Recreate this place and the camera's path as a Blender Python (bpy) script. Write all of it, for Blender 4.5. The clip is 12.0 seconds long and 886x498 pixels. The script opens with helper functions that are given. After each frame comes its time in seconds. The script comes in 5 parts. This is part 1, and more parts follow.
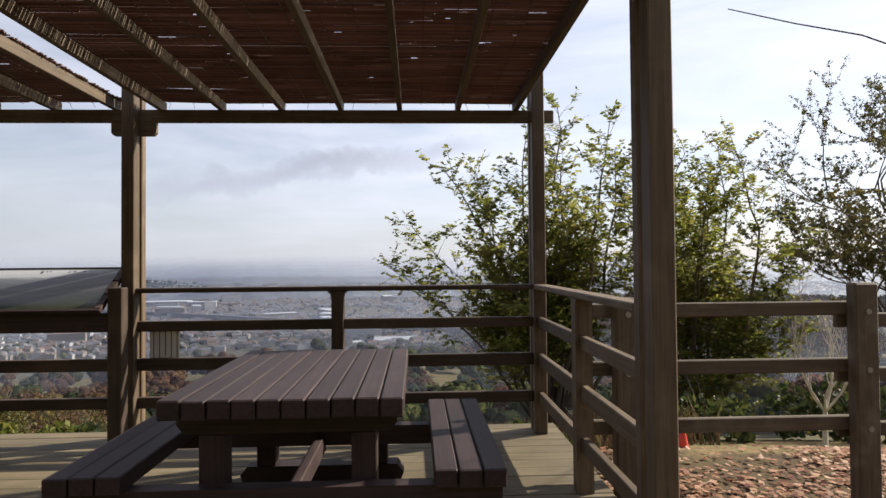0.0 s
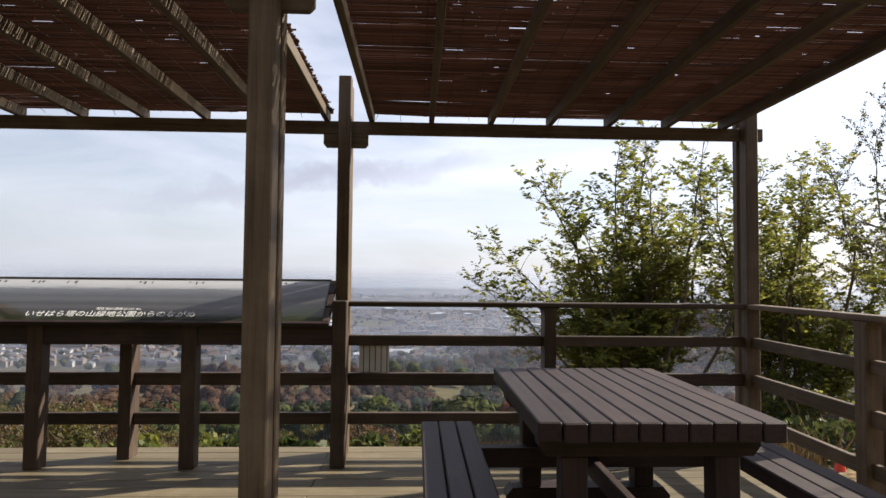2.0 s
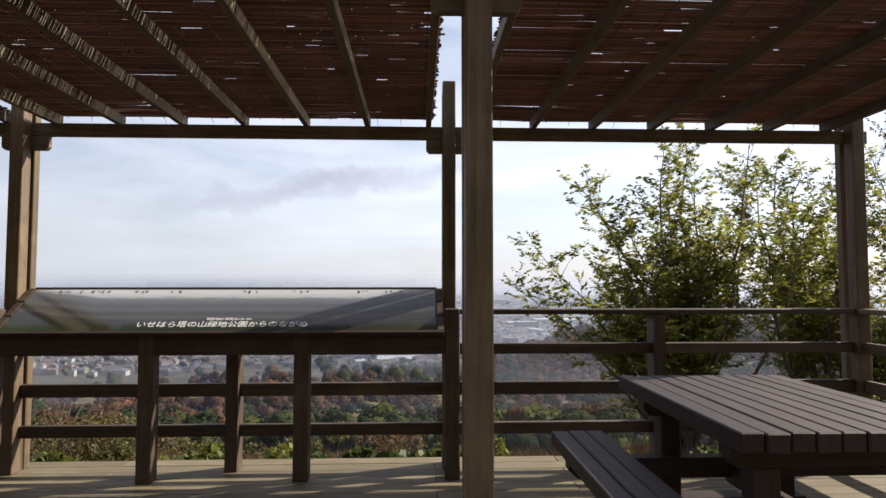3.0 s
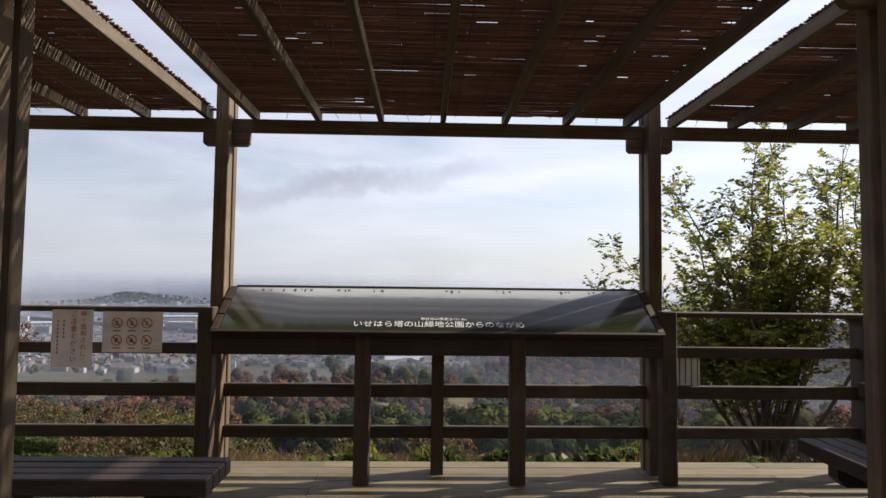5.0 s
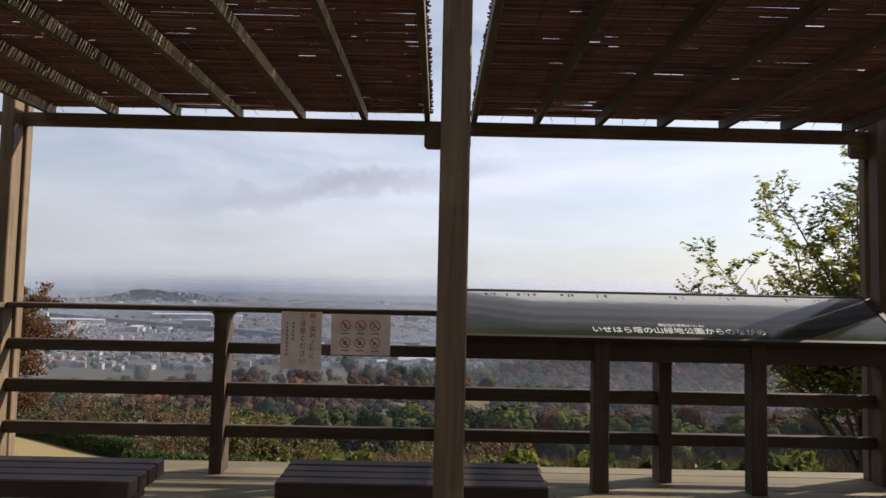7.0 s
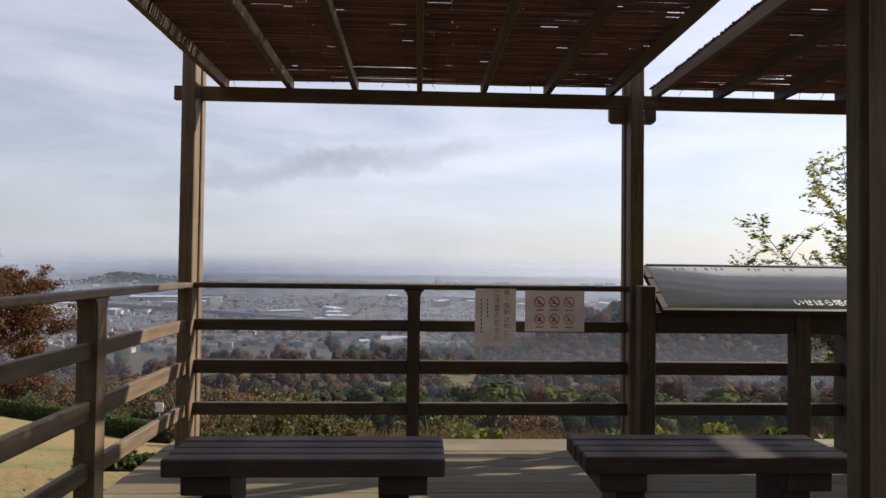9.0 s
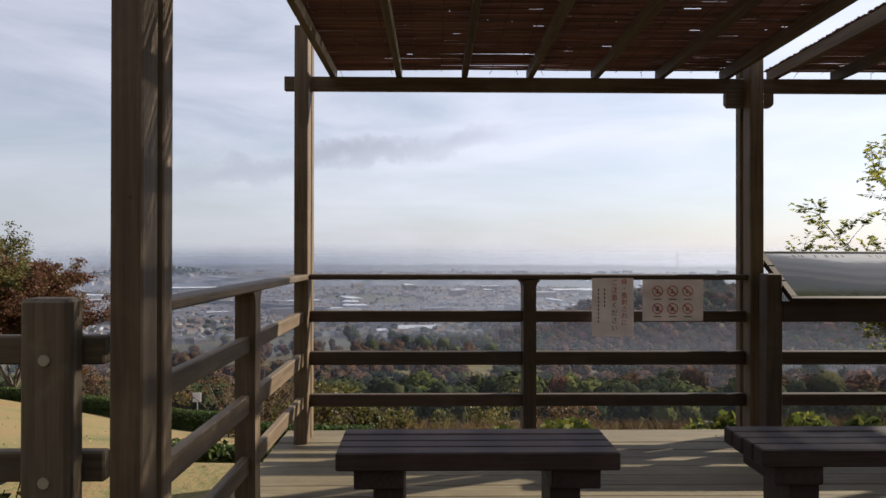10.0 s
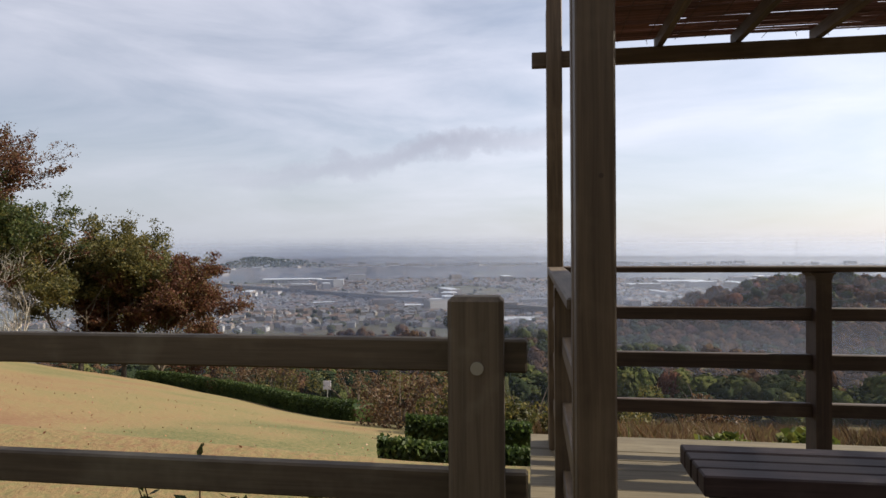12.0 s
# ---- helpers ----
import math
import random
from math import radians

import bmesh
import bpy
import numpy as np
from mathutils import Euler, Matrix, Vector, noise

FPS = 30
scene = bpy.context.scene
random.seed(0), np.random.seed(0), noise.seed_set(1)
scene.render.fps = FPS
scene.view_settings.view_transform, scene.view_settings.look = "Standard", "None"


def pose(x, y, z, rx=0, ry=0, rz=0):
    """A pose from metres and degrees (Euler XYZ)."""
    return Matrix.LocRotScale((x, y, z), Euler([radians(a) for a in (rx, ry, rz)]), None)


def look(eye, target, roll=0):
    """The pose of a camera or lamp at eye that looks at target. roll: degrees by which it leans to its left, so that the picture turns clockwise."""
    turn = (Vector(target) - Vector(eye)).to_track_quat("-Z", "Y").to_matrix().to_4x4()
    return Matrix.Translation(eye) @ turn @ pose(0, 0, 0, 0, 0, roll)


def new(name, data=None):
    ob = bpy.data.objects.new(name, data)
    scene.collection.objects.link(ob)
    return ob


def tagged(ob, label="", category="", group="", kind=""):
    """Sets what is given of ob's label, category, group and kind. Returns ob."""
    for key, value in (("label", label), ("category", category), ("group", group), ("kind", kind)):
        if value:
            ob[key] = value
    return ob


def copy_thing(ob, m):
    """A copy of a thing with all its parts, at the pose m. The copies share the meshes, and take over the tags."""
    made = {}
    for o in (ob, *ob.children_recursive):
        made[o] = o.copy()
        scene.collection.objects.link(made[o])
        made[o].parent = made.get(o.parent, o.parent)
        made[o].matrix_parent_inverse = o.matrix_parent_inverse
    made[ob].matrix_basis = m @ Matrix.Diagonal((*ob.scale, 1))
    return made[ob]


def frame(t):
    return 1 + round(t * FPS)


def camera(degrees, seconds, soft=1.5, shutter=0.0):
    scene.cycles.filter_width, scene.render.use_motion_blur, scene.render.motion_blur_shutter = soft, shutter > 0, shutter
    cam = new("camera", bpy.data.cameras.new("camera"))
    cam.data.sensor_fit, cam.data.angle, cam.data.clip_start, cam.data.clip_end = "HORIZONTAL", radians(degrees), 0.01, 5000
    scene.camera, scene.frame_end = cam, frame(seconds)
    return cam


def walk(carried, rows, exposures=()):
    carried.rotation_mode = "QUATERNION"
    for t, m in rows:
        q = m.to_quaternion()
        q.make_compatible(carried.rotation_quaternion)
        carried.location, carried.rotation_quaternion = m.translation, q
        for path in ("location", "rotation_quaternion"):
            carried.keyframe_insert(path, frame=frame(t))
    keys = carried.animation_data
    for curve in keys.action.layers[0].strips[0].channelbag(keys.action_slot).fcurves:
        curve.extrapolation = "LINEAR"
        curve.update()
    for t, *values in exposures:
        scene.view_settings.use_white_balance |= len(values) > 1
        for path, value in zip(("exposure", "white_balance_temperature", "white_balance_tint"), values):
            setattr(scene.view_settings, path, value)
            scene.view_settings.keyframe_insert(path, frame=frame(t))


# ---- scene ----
cam = camera(71.5, 12.0)
PATH = [
    (0, (-0.919, -2.187, 1.28), (-0.831, -0.189, 1.322), -0.52),
    (0.5, (-1.315, -2.202, 1.271), (-1.217, -0.205, 1.291), -0.53),
    (1, (-1.697, -2.137, 1.262), (-1.602, -0.139, 1.268), -0.39),
    (1.5, (-2.114, -2.094, 1.307), (-2.017, -0.097, 1.34), 0.33),
    (2, (-2.466, -2.069, 1.302), (-2.383, -0.072, 1.387), 0.51),
    (2.5, (-2.873, -2.012, 1.324), (-2.778, -0.017, 1.406), 0.25),
    (3, (-3.22, -1.981, 1.308), (-3.139, 0.015, 1.412), 0.00),
    (5, (-4.595, -1.866, 1.297), (-4.538, 0.13, 1.405), 0.66),
    (5.5, (-4.957, -1.877, 1.307), (-4.908, 0.12, 1.408), 0.78),
    (6, (-5.328, -1.843, 1.293), (-5.285, 0.154, 1.402), 1.00),
    (6.5, (-5.693, -1.789, 1.3), (-5.662, 0.208, 1.413), 1.10),
    (7, (-6.043, -1.811, 1.299), (-6.03, 0.186, 1.409), 1.22),
    (9, (-7.471, -1.745, 1.256), (-7.393, 0.253, 1.3), 0.67),
    (9.5, (-7.829, -1.769, 1.265), (-7.766, 0.23, 1.284), 0.32),
    (10, (-8.129, -1.679, 1.259), (-8.101, 0.32, 1.267), 0.08),
    (10.5, (-8.431, -1.642, 1.267), (-8.442, 0.358, 1.265), 1.18),
    (11, (-8.689, -1.559, 1.246), (-8.748, 0.44, 1.245), 1.05),
    (11.5, (-8.911, -1.461, 1.234), (-9.107, 0.53, 1.23), -0.16),
    (12, (-9.141, -1.407, 1.256), (-9.427, 0.573, 1.237), -0.46),
]
walk(cam, [(t, look(eye, target, roll)) for t, eye, target, roll in PATH], exposures=((0, 1.14), (1.5, 1.26), (3, 1.27), (5, 1.1), (9, 0.98), (12, 1.0)))

# world: hazy late-autumn sky, sun to the right and ahead
SUN_EL, SUN_AZ = radians(33.0), radians(70.0)
to_sun = Vector((math.sin(SUN_AZ) * math.cos(SUN_EL), math.cos(SUN_AZ) * math.cos(SUN_EL), math.sin(SUN_EL)))


def links(tree, *pairs):
    for a, b in pairs:
        tree.links.new(a, b)


def node(tree, kind, **values):
    n = tree.nodes.new(kind)
    for key, value in values.items():
        n.inputs[key].default_value = value
    return n


world = bpy.data.worlds.new("world")
scene.world = world
world.use_nodes = True
wt = world.node_tree
wt.nodes.clear()
sky = wt.nodes.new("ShaderNodeTexSky")
sky.sky_type, sky.sun_disc = "NISHITA", False
sky.sun_elevation, sky.sun_rotation = SUN_EL, SUN_AZ
sky.air_density, sky.dust_density, sky.ozone_density = 1.0, 1.0, 2.0
tc = wt.nodes.new("ShaderNodeTexCoord")
mp = wt.nodes.new("ShaderNodeMapping")
mp.inputs["Scale"].default_value = (1.3, 1.3, 6.0)
mp.inputs["Rotation"].default_value = (0.0, 0.12, 0.3)
cloud = node(wt, "ShaderNodeTexNoise", Scale=1.7, Detail=7.0, Roughness=0.55, Distortion=0.4)
ramp = wt.nodes.new("ShaderNodeMapRange")
ramp.inputs["From Min"].default_value, ramp.inputs["From Max"].default_value = 0.3, 0.75
ramp.inputs["To Min"].default_value, ramp.inputs["To Max"].default_value = 0.3, 0.8
veil = wt.nodes.new("ShaderNodeMixRGB")
veil.inputs["Color2"].default_value = (10.1, 10.15, 11.45, 1)
# the sky is brighter towards the sun
facing = wt.nodes.new("ShaderNodeVectorMath")
facing.operation = "DOT_PRODUCT"
facing.inputs[1].default_value = to_sun
glow = wt.nodes.new("ShaderNodeMapRange")
glow.inputs["From Min"].default_value, glow.inputs["From Max"].default_value = -0.5, 0.8
glow.inputs["To Min"].default_value, glow.inputs["To Max"].default_value = 0.74, 1.08
tint = wt.nodes.new("ShaderNodeVectorMath")
tint.operation = "SCALE"
# one thin grey streak of cloud low over the plain
axes = wt.nodes.new("ShaderNodeSeparateXYZ")


def sums(operation, a, b):
    n = wt.nodes.new("ShaderNodeMath")
    n.operation = operation
    for k, v in enumerate((a, b)):
        if isinstance(v, (int, float)):
            n.inputs[k].default_value = v
        else:
            wt.links.new(v, n.inputs[k])
    return n.outputs["Value"]


def bell(value, middle, half):
    d = sums("DIVIDE", sums("ABSOLUTE", sums("SUBTRACT", value, middle), 0.0), half)
    return sums("MAXIMUM", sums("SUBTRACT", 1.0, sums("MULTIPLY", d, d)), 0.0)


wt.links.new(tc.outputs["Generated"], axes.inputs["Vector"])
ahead = sums("MAXIMUM", axes.outputs["Y"], 0.05)
across, rise = sums("DIVIDE", axes.outputs["X"], ahead), sums("DIVIDE", axes.outputs["Z"], ahead)
wavy = node(wt, "ShaderNodeTexNoise", Scale=9.0, Detail=5.0, Roughness=0.6)
wt.links.new(tc.outputs["Generated"], wavy.inputs["Vector"])
line = sums("ADD", sums("ADD", sums("MULTIPLY", across, 0.1), 0.11), sums("MULTIPLY", wavy.outputs["Fac"], 0.11))
streak_mask = sums("MULTIPLY", bell(sums("SUBTRACT", rise, line), 0.0, 0.022), bell(across, -0.22, 0.36))
streak_mask = sums("MULTIPLY", streak_mask, sums("MULTIPLY", wavy.outputs["Fac"], 1.35))
streak = wt.nodes.new("ShaderNodeMixRGB")
streak.inputs["Color2"].default_value = (4.6, 4.8, 5.8, 1)
low = wt.nodes.new("ShaderNodeMapRange")
low.interpolation_type = "SMOOTHSTEP"
low.inputs["From Min"].default_value, low.inputs["From Max"].default_value = -0.02, 0.2
low.inputs["To Min"].default_value, low.inputs["To Max"].default_value = 0.85, 0.0
murk = wt.nodes.new("ShaderNodeMixRGB")
murk.inputs["Color2"].default_value = (6.3, 6.7, 7.6, 1)
away = wt.nodes.new("ShaderNodeMapRange")
away.inputs["From Min"].default_value, away.inputs["From Max"].default_value = -0.25, 0.6
away.inputs["To Min"].default_value, away.inputs["To Max"].default_value = 1.0, 0.2
bg = node(wt, "ShaderNodeBackground", Strength=0.053)
wo = wt.nodes.new("ShaderNodeOutputWorld")
links(wt, (tc.outputs["Generated"], mp.inputs["Vector"]), (mp.outputs["Vector"], cloud.inputs["Vector"]), (cloud.outputs["Fac"], ramp.inputs["Value"]),
      (ramp.outputs["Result"], veil.inputs["Fac"]), (sky.outputs["Color"], veil.inputs["Color1"]), (tc.outputs["Generated"], facing.inputs[0]), (facing.outputs["Value"], glow.inputs["Value"]), (glow.outputs["Result"], tint.inputs["Scale"]), (veil.outputs["Color"], murk.inputs["Color1"]), (axes.outputs["Z"], low.inputs["Value"]), (facing.outputs["Value"], away.inputs["Value"]), (sums("MULTIPLY", low.outputs["Result"], away.outputs["Result"]), murk.inputs["Fac"]), (murk.outputs["Color"], tint.inputs[0]),
      (tint.outputs["Vector"], streak.inputs["Color1"]), (streak_mask, streak.inputs["Fac"]), (streak.outputs["Color"], bg.inputs["Color"]), (bg.outputs["Background"], wo.inputs["Surface"]))

sun = new("sun", bpy.data.lights.new("sun", "SUN"))
sun.data.energy, sun.data.angle, sun.data.color = 4.5, radians(0.6), (1.0, 0.9, 0.74)
sun.matrix_world = look(to_sun * 40, (0, 0, 0))


# ---- materials ----
def base_material(name, rough=0.7, spec=0.4):
    m = bpy.data.materials.new(name)
    m.use_nodes = True
    t = m.node_tree
    b = t.nodes["Principled BSDF"]
    b.inputs["Roughness"].default_value = rough
    b.inputs["Specular IOR Level"].default_value = spec
    return m, t, b


def ramp_node(t, stops):
    r = t.nodes.new("ShaderNodeValToRGB")
    e = r.color_ramp.elements
    while len(e) < len(stops):
        e.new(0.5)
    for el, (p, c) in zip(e, stops):
        el.position, el.color = p, (*c, 1)
    return r


def wood(name, dark, light, axis, rough=0.62, worn=(0.2, 0.17, 0.14), wear=0.25, spec=0.35):
    """Timber with grain along one axis, blotches, per-piece tone and weathering."""
    m, t, b = base_material(name, rough, spec)
    co = t.nodes.new("ShaderNodeTexCoord")
    info = t.nodes.new("ShaderNodeObjectInfo")
    mapping = t.nodes.new("ShaderNodeMapping")
    scale = [55.0, 55.0, 55.0]
    scale["xyz".index(axis)] = 2.2
    mapping.inputs["Scale"].default_value = scale
    off = t.nodes.new("ShaderNodeVectorMath")
    off.operation = "MULTIPLY_ADD"
    off.inputs[1].default_value = (7.0, 9.0, 5.0)
    grain = node(t, "ShaderNodeTexNoise", Scale=1.0, Detail=5.0, Roughness=0.6, Distortion=0.6)
    blotch = node(t, "ShaderNodeTexNoise", Scale=3.2, Detail=4.0, Roughness=0.65)
    colour = ramp_node(t, [(0.25, dark), (0.75, light)])
    tone = t.nodes.new("ShaderNodeMapRange")
    tone.inputs["To Min"].default_value, tone.inputs["To Max"].default_value = 0.78, 1.22
    hsv = t.nodes.new("ShaderNodeHueSaturation")
    wmask = t.nodes.new("ShaderNodeMapRange")
    wmask.inputs["From Min"].default_value, wmask.inputs["From Max"].default_value = 0.5, 0.78
    wmask.inputs["To Max"].default_value = wear
    mix = t.nodes.new("ShaderNodeMixRGB")
    mix.inputs["Color2"].default_value = (*worn, 1)
    bump = node(t, "ShaderNodeBump", Strength=0.35, Distance=0.003)
    links(t, (info.outputs["Random"], off.inputs[0]), (co.outputs["Object"], off.inputs[2]), (off.outputs["Vector"], mapping.inputs["Vector"]),
          (mapping.outputs["Vector"], grain.inputs["Vector"]), (off.outputs["Vector"], blotch.inputs["Vector"]),
          (grain.outputs["Fac"], colour.inputs["Fac"]), (info.outputs["Random"], tone.inputs["Value"]), (tone.outputs["Result"], hsv.inputs["Value"]),
          (colour.outputs["Color"], mix.inputs["Color1"]), (blotch.outputs["Fac"], wmask.inputs["Value"]), (wmask.outputs["Result"], mix.inputs["Fac"]),
          (mix.outputs["Color"], hsv.inputs["Color"]), (hsv.outputs["Color"], b.inputs["Base Color"]), (grain.outputs["Fac"], bump.inputs["Height"]), (bump.outputs["Normal"], b.inputs["Normal"]))
    return m


def speckled(name, stops, scale, rough=0.9, island=False, bump=0.3, detail=6.0, spec=0.2, big=None, coord="Object"):
    """A noisy surface: colour stops over noise, broken up by a second, larger noise (or by island for leaves)."""
    m, t, b = base_material(name, rough, spec)
    co = t.nodes.new("ShaderNodeTexCoord")
    n1 = node(t, "ShaderNodeTexNoise", Scale=scale, Detail=detail, Roughness=0.65)
    n2 = node(t, "ShaderNodeTexNoise", Scale=big or scale / 14, Detail=3.0)
    add = t.nodes.new("ShaderNodeMath")
    add.operation = "ADD"
    half = t.nodes.new("ShaderNodeMath")
    half.operation = "MULTIPLY"
    half.inputs[1].default_value = 0.5
    r = ramp_node(t, stops)
    links(t, (co.outputs[coord], n1.inputs["Vector"]), (co.outputs[coord], n2.inputs["Vector"]), (n2.outputs["Fac"], add.inputs[0]),
          (add.outputs["Value"], half.inputs[0]), (half.outputs["Value"], r.inputs["Fac"]), (r.outputs["Color"], b.inputs["Base Color"]))
    if island:
        geo = t.nodes.new("ShaderNodeNewGeometry")
        links(t, (geo.outputs["Random Per Island"], add.inputs[1]))
    else:
        links(t, (n1.outputs["Fac"], add.inputs[1]))
        bp = node(t, "ShaderNodeBump", Strength=bump, Distance=0.5 / scale)
        links(t, (n1.outputs["Fac"], bp.inputs["Height"]), (bp.outputs["Normal"], b.inputs["Normal"]))
    return m


def leafy(name, stops, scale=0.8, through_light=0.45):
    """Leaves: tone by leaf and by clump, with light passing through."""
    m = speckled(name, stops, scale, 0.55, island=True, spec=0.25, big=scale)
    t = m.node_tree
    b, out = t.nodes["Principled BSDF"], t.nodes["Material Output"]
    tr = t.nodes.new("ShaderNodeBsdfTranslucent")
    mx = node(t, "ShaderNodeMixShader", Fac=through_light)
    src = b.inputs["Base Color"].links[0].from_socket
    links(t, (src, tr.inputs["Color"]), (b.outputs["BSDF"], mx.inputs[1]), (tr.outputs["BSDF"], mx.inputs[2]), (mx.outputs["Shader"], out.inputs["Surface"]))
    return m


def plain(name, colour, rough=0.6, metal=0.0, spec=0.5):
    m, t, b = base_material(name, rough, spec)
    n = node(t, "ShaderNodeTexNoise", Scale=9.0, Detail=4.0)
    co = t.nodes.new("ShaderNodeTexCoord")
    r = ramp_node(t, [(0.3, tuple(c * 0.86 for c in colour)), (0.7, tuple(min(1, c * 1.1) for c in colour))])
    b.inputs["Metallic"].default_value = metal
    links(t, (co.outputs["Object"], n.inputs["Vector"]), (n.outputs["Fac"], r.inputs["Fac"]), (r.outputs["Color"], b.inputs["Base Color"]))
    return m


BROWN = ((0.048, 0.032, 0.02), (0.136, 0.097, 0.061))
timber = {a: wood("brown_timber_" + a, *BROWN, a, worn=(0.26, 0.2, 0.13), wear=0.35) for a in "xyz"}
BENCH = ((0.014, 0.0085, 0.009), (0.041, 0.025, 0.025))
planks = {a: wood("dark_bench_timber_" + a, *BENCH, a, 0.58, (0.09, 0.065, 0.06), 0.3, 0.3) for a in "xyz"}
# brown timber again, with the shade on the far rails darkened into its colour
shaded_railing_wood = {a: wood("shaded_railing_timber_" + a, (0.022, 0.0135, 0.01), (0.066, 0.042, 0.03), a, worn=(0.15, 0.115, 0.08), wear=0.35) for a in "xyz"}
decking = wood("weathered_decking", (0.066, 0.053, 0.032), (0.172, 0.139, 0.086), "x", 0.7, (0.19, 0.165, 0.11), 0.55)
fencewood = {a: wood("grey_fence_timber_" + a, (0.046, 0.035, 0.024), (0.108, 0.084, 0.058), a, 0.75, (0.25, 0.23, 0.17), 0.4) for a in "xyz"}
rafterwood = wood("pale_rafter_timber", (0.038, 0.027, 0.018), (0.12, 0.085, 0.052), "y", 0.65)
reed = leafy("brown_reed", [(0.2, (0.09, 0.054, 0.044)), (0.8, (0.23, 0.13, 0.1))], 3.0, 0.36)
string = plain("dark_string", (0.05, 0.035, 0.025), 0.9)
steel = plain("galvanised_bolt", (0.3, 0.3, 0.28), 0.5, 0.6)
white_paper = plain("laminated_paper", (0.8, 0.74, 0.78), 0.25)
white_paper.node_tree.nodes["Principled BSDF"].inputs["Alpha"].default_value = 0.86
grey_paper = plain("faded_paper", (0.55, 0.56, 0.56), 0.3)
red_ink = plain("red_ink", (0.42, 0.09, 0.08), 0.4)
black_ink = plain("black_ink", (0.06, 0.05, 0.05), 0.4)
pale_ink = plain("pale_lettering", (0.8, 0.8, 0.82), 0.4)
bark = speckled("grey_brown_bark", [(0.3, (0.05, 0.038, 0.028)), (0.7, (0.16, 0.13, 0.1))], 14.0, 0.9, bump=0.7)
pale_bark = speckled("pale_bark", [(0.3, (0.3, 0.27, 0.23)), (0.7, (0.52, 0.48, 0.42))], 14.0, 0.9)
autumn_green = leafy("green_turning_leaves", [(0.2, (0.072, 0.086, 0.022)), (0.45, (0.165, 0.185, 0.038)), (0.64, (0.285, 0.285, 0.06)), (0.84, (0.22, 0.14, 0.042))], 0.8, 0.62)
deep_green = leafy("deep_green_leaves", [(0.25, (0.025, 0.038, 0.013)), (0.6, (0.06, 0.078, 0.023)), (0.8, (0.13, 0.11, 0.028))])
rust_leaf = leafy("rust_red_leaves", [(0.25, (0.05, 0.022, 0.015)), (0.5, (0.11, 0.042, 0.024)), (0.75, (0.1, 0.07, 0.022))])
russet_leaf = leafy("russet_brown_leaves", [(0.25, (0.05, 0.028, 0.018)), (0.5, (0.11, 0.062, 0.034)), (0.8, (0.14, 0.1, 0.045))])
olive_leaf = leafy("olive_leaves", [(0.25, (0.045, 0.05, 0.017)), (0.55, (0.095, 0.088, 0.028)), (0.8, (0.18, 0.135, 0.036))])
hedge_leaf = leafy("hedge_leaves", [(0.25, (0.02, 0.035, 0.01)), (0.6, (0.05, 0.08, 0.02)), (0.8, (0.1, 0.12, 0.035))], 2.0)
bright_leaf = leafy("yellow_green_leaves", [(0.25, (0.045, 0.06, 0.014)), (0.5, (0.1, 0.12, 0.025)), (0.8, (0.22, 0.2, 0.04))], 2.0)
dry_grass = leafy("dry_grass", [(0.25, (0.075, 0.042, 0.026)), (0.5, (0.14, 0.085, 0.045)), (0.75, (0.12, 0.1, 0.042))], 1.0, 0.3)
litter = leafy("fallen_leaves", [(0.25, (0.13, 0.05, 0.03)), (0.5, (0.28, 0.135, 0.075)), (0.75, (0.42, 0.27, 0.18))], 3.0, 0.2)
GROUND = {
    "earth": ([(0.3, (0.035, 0.025, 0.016)), (0.5, (0.08, 0.056, 0.032)), (0.7, (0.075, 0.068, 0.027))], 6.0, 0.43),
    "lawn": ([(0.38, (0.085, 0.09, 0.036)), (0.46, (0.145, 0.125, 0.056)), (0.54, (0.182, 0.13, 0.063)), (0.63, (0.15, 0.085, 0.047))], 16.0, 0.3),
    "scrub": ([(0.35, (0.035, 0.045, 0.02)), (0.5, (0.09, 0.075, 0.035)), (0.65, (0.12, 0.095, 0.05))], 1.2, 0.09),
    "plain": ([(0.36, (0.03, 0.036, 0.022)), (0.46, (0.09, 0.08, 0.055)), (0.54, (0.05, 0.055, 0.032)), (0.64, (0.13, 0.115, 0.09))], 0.03, 0.006),
}


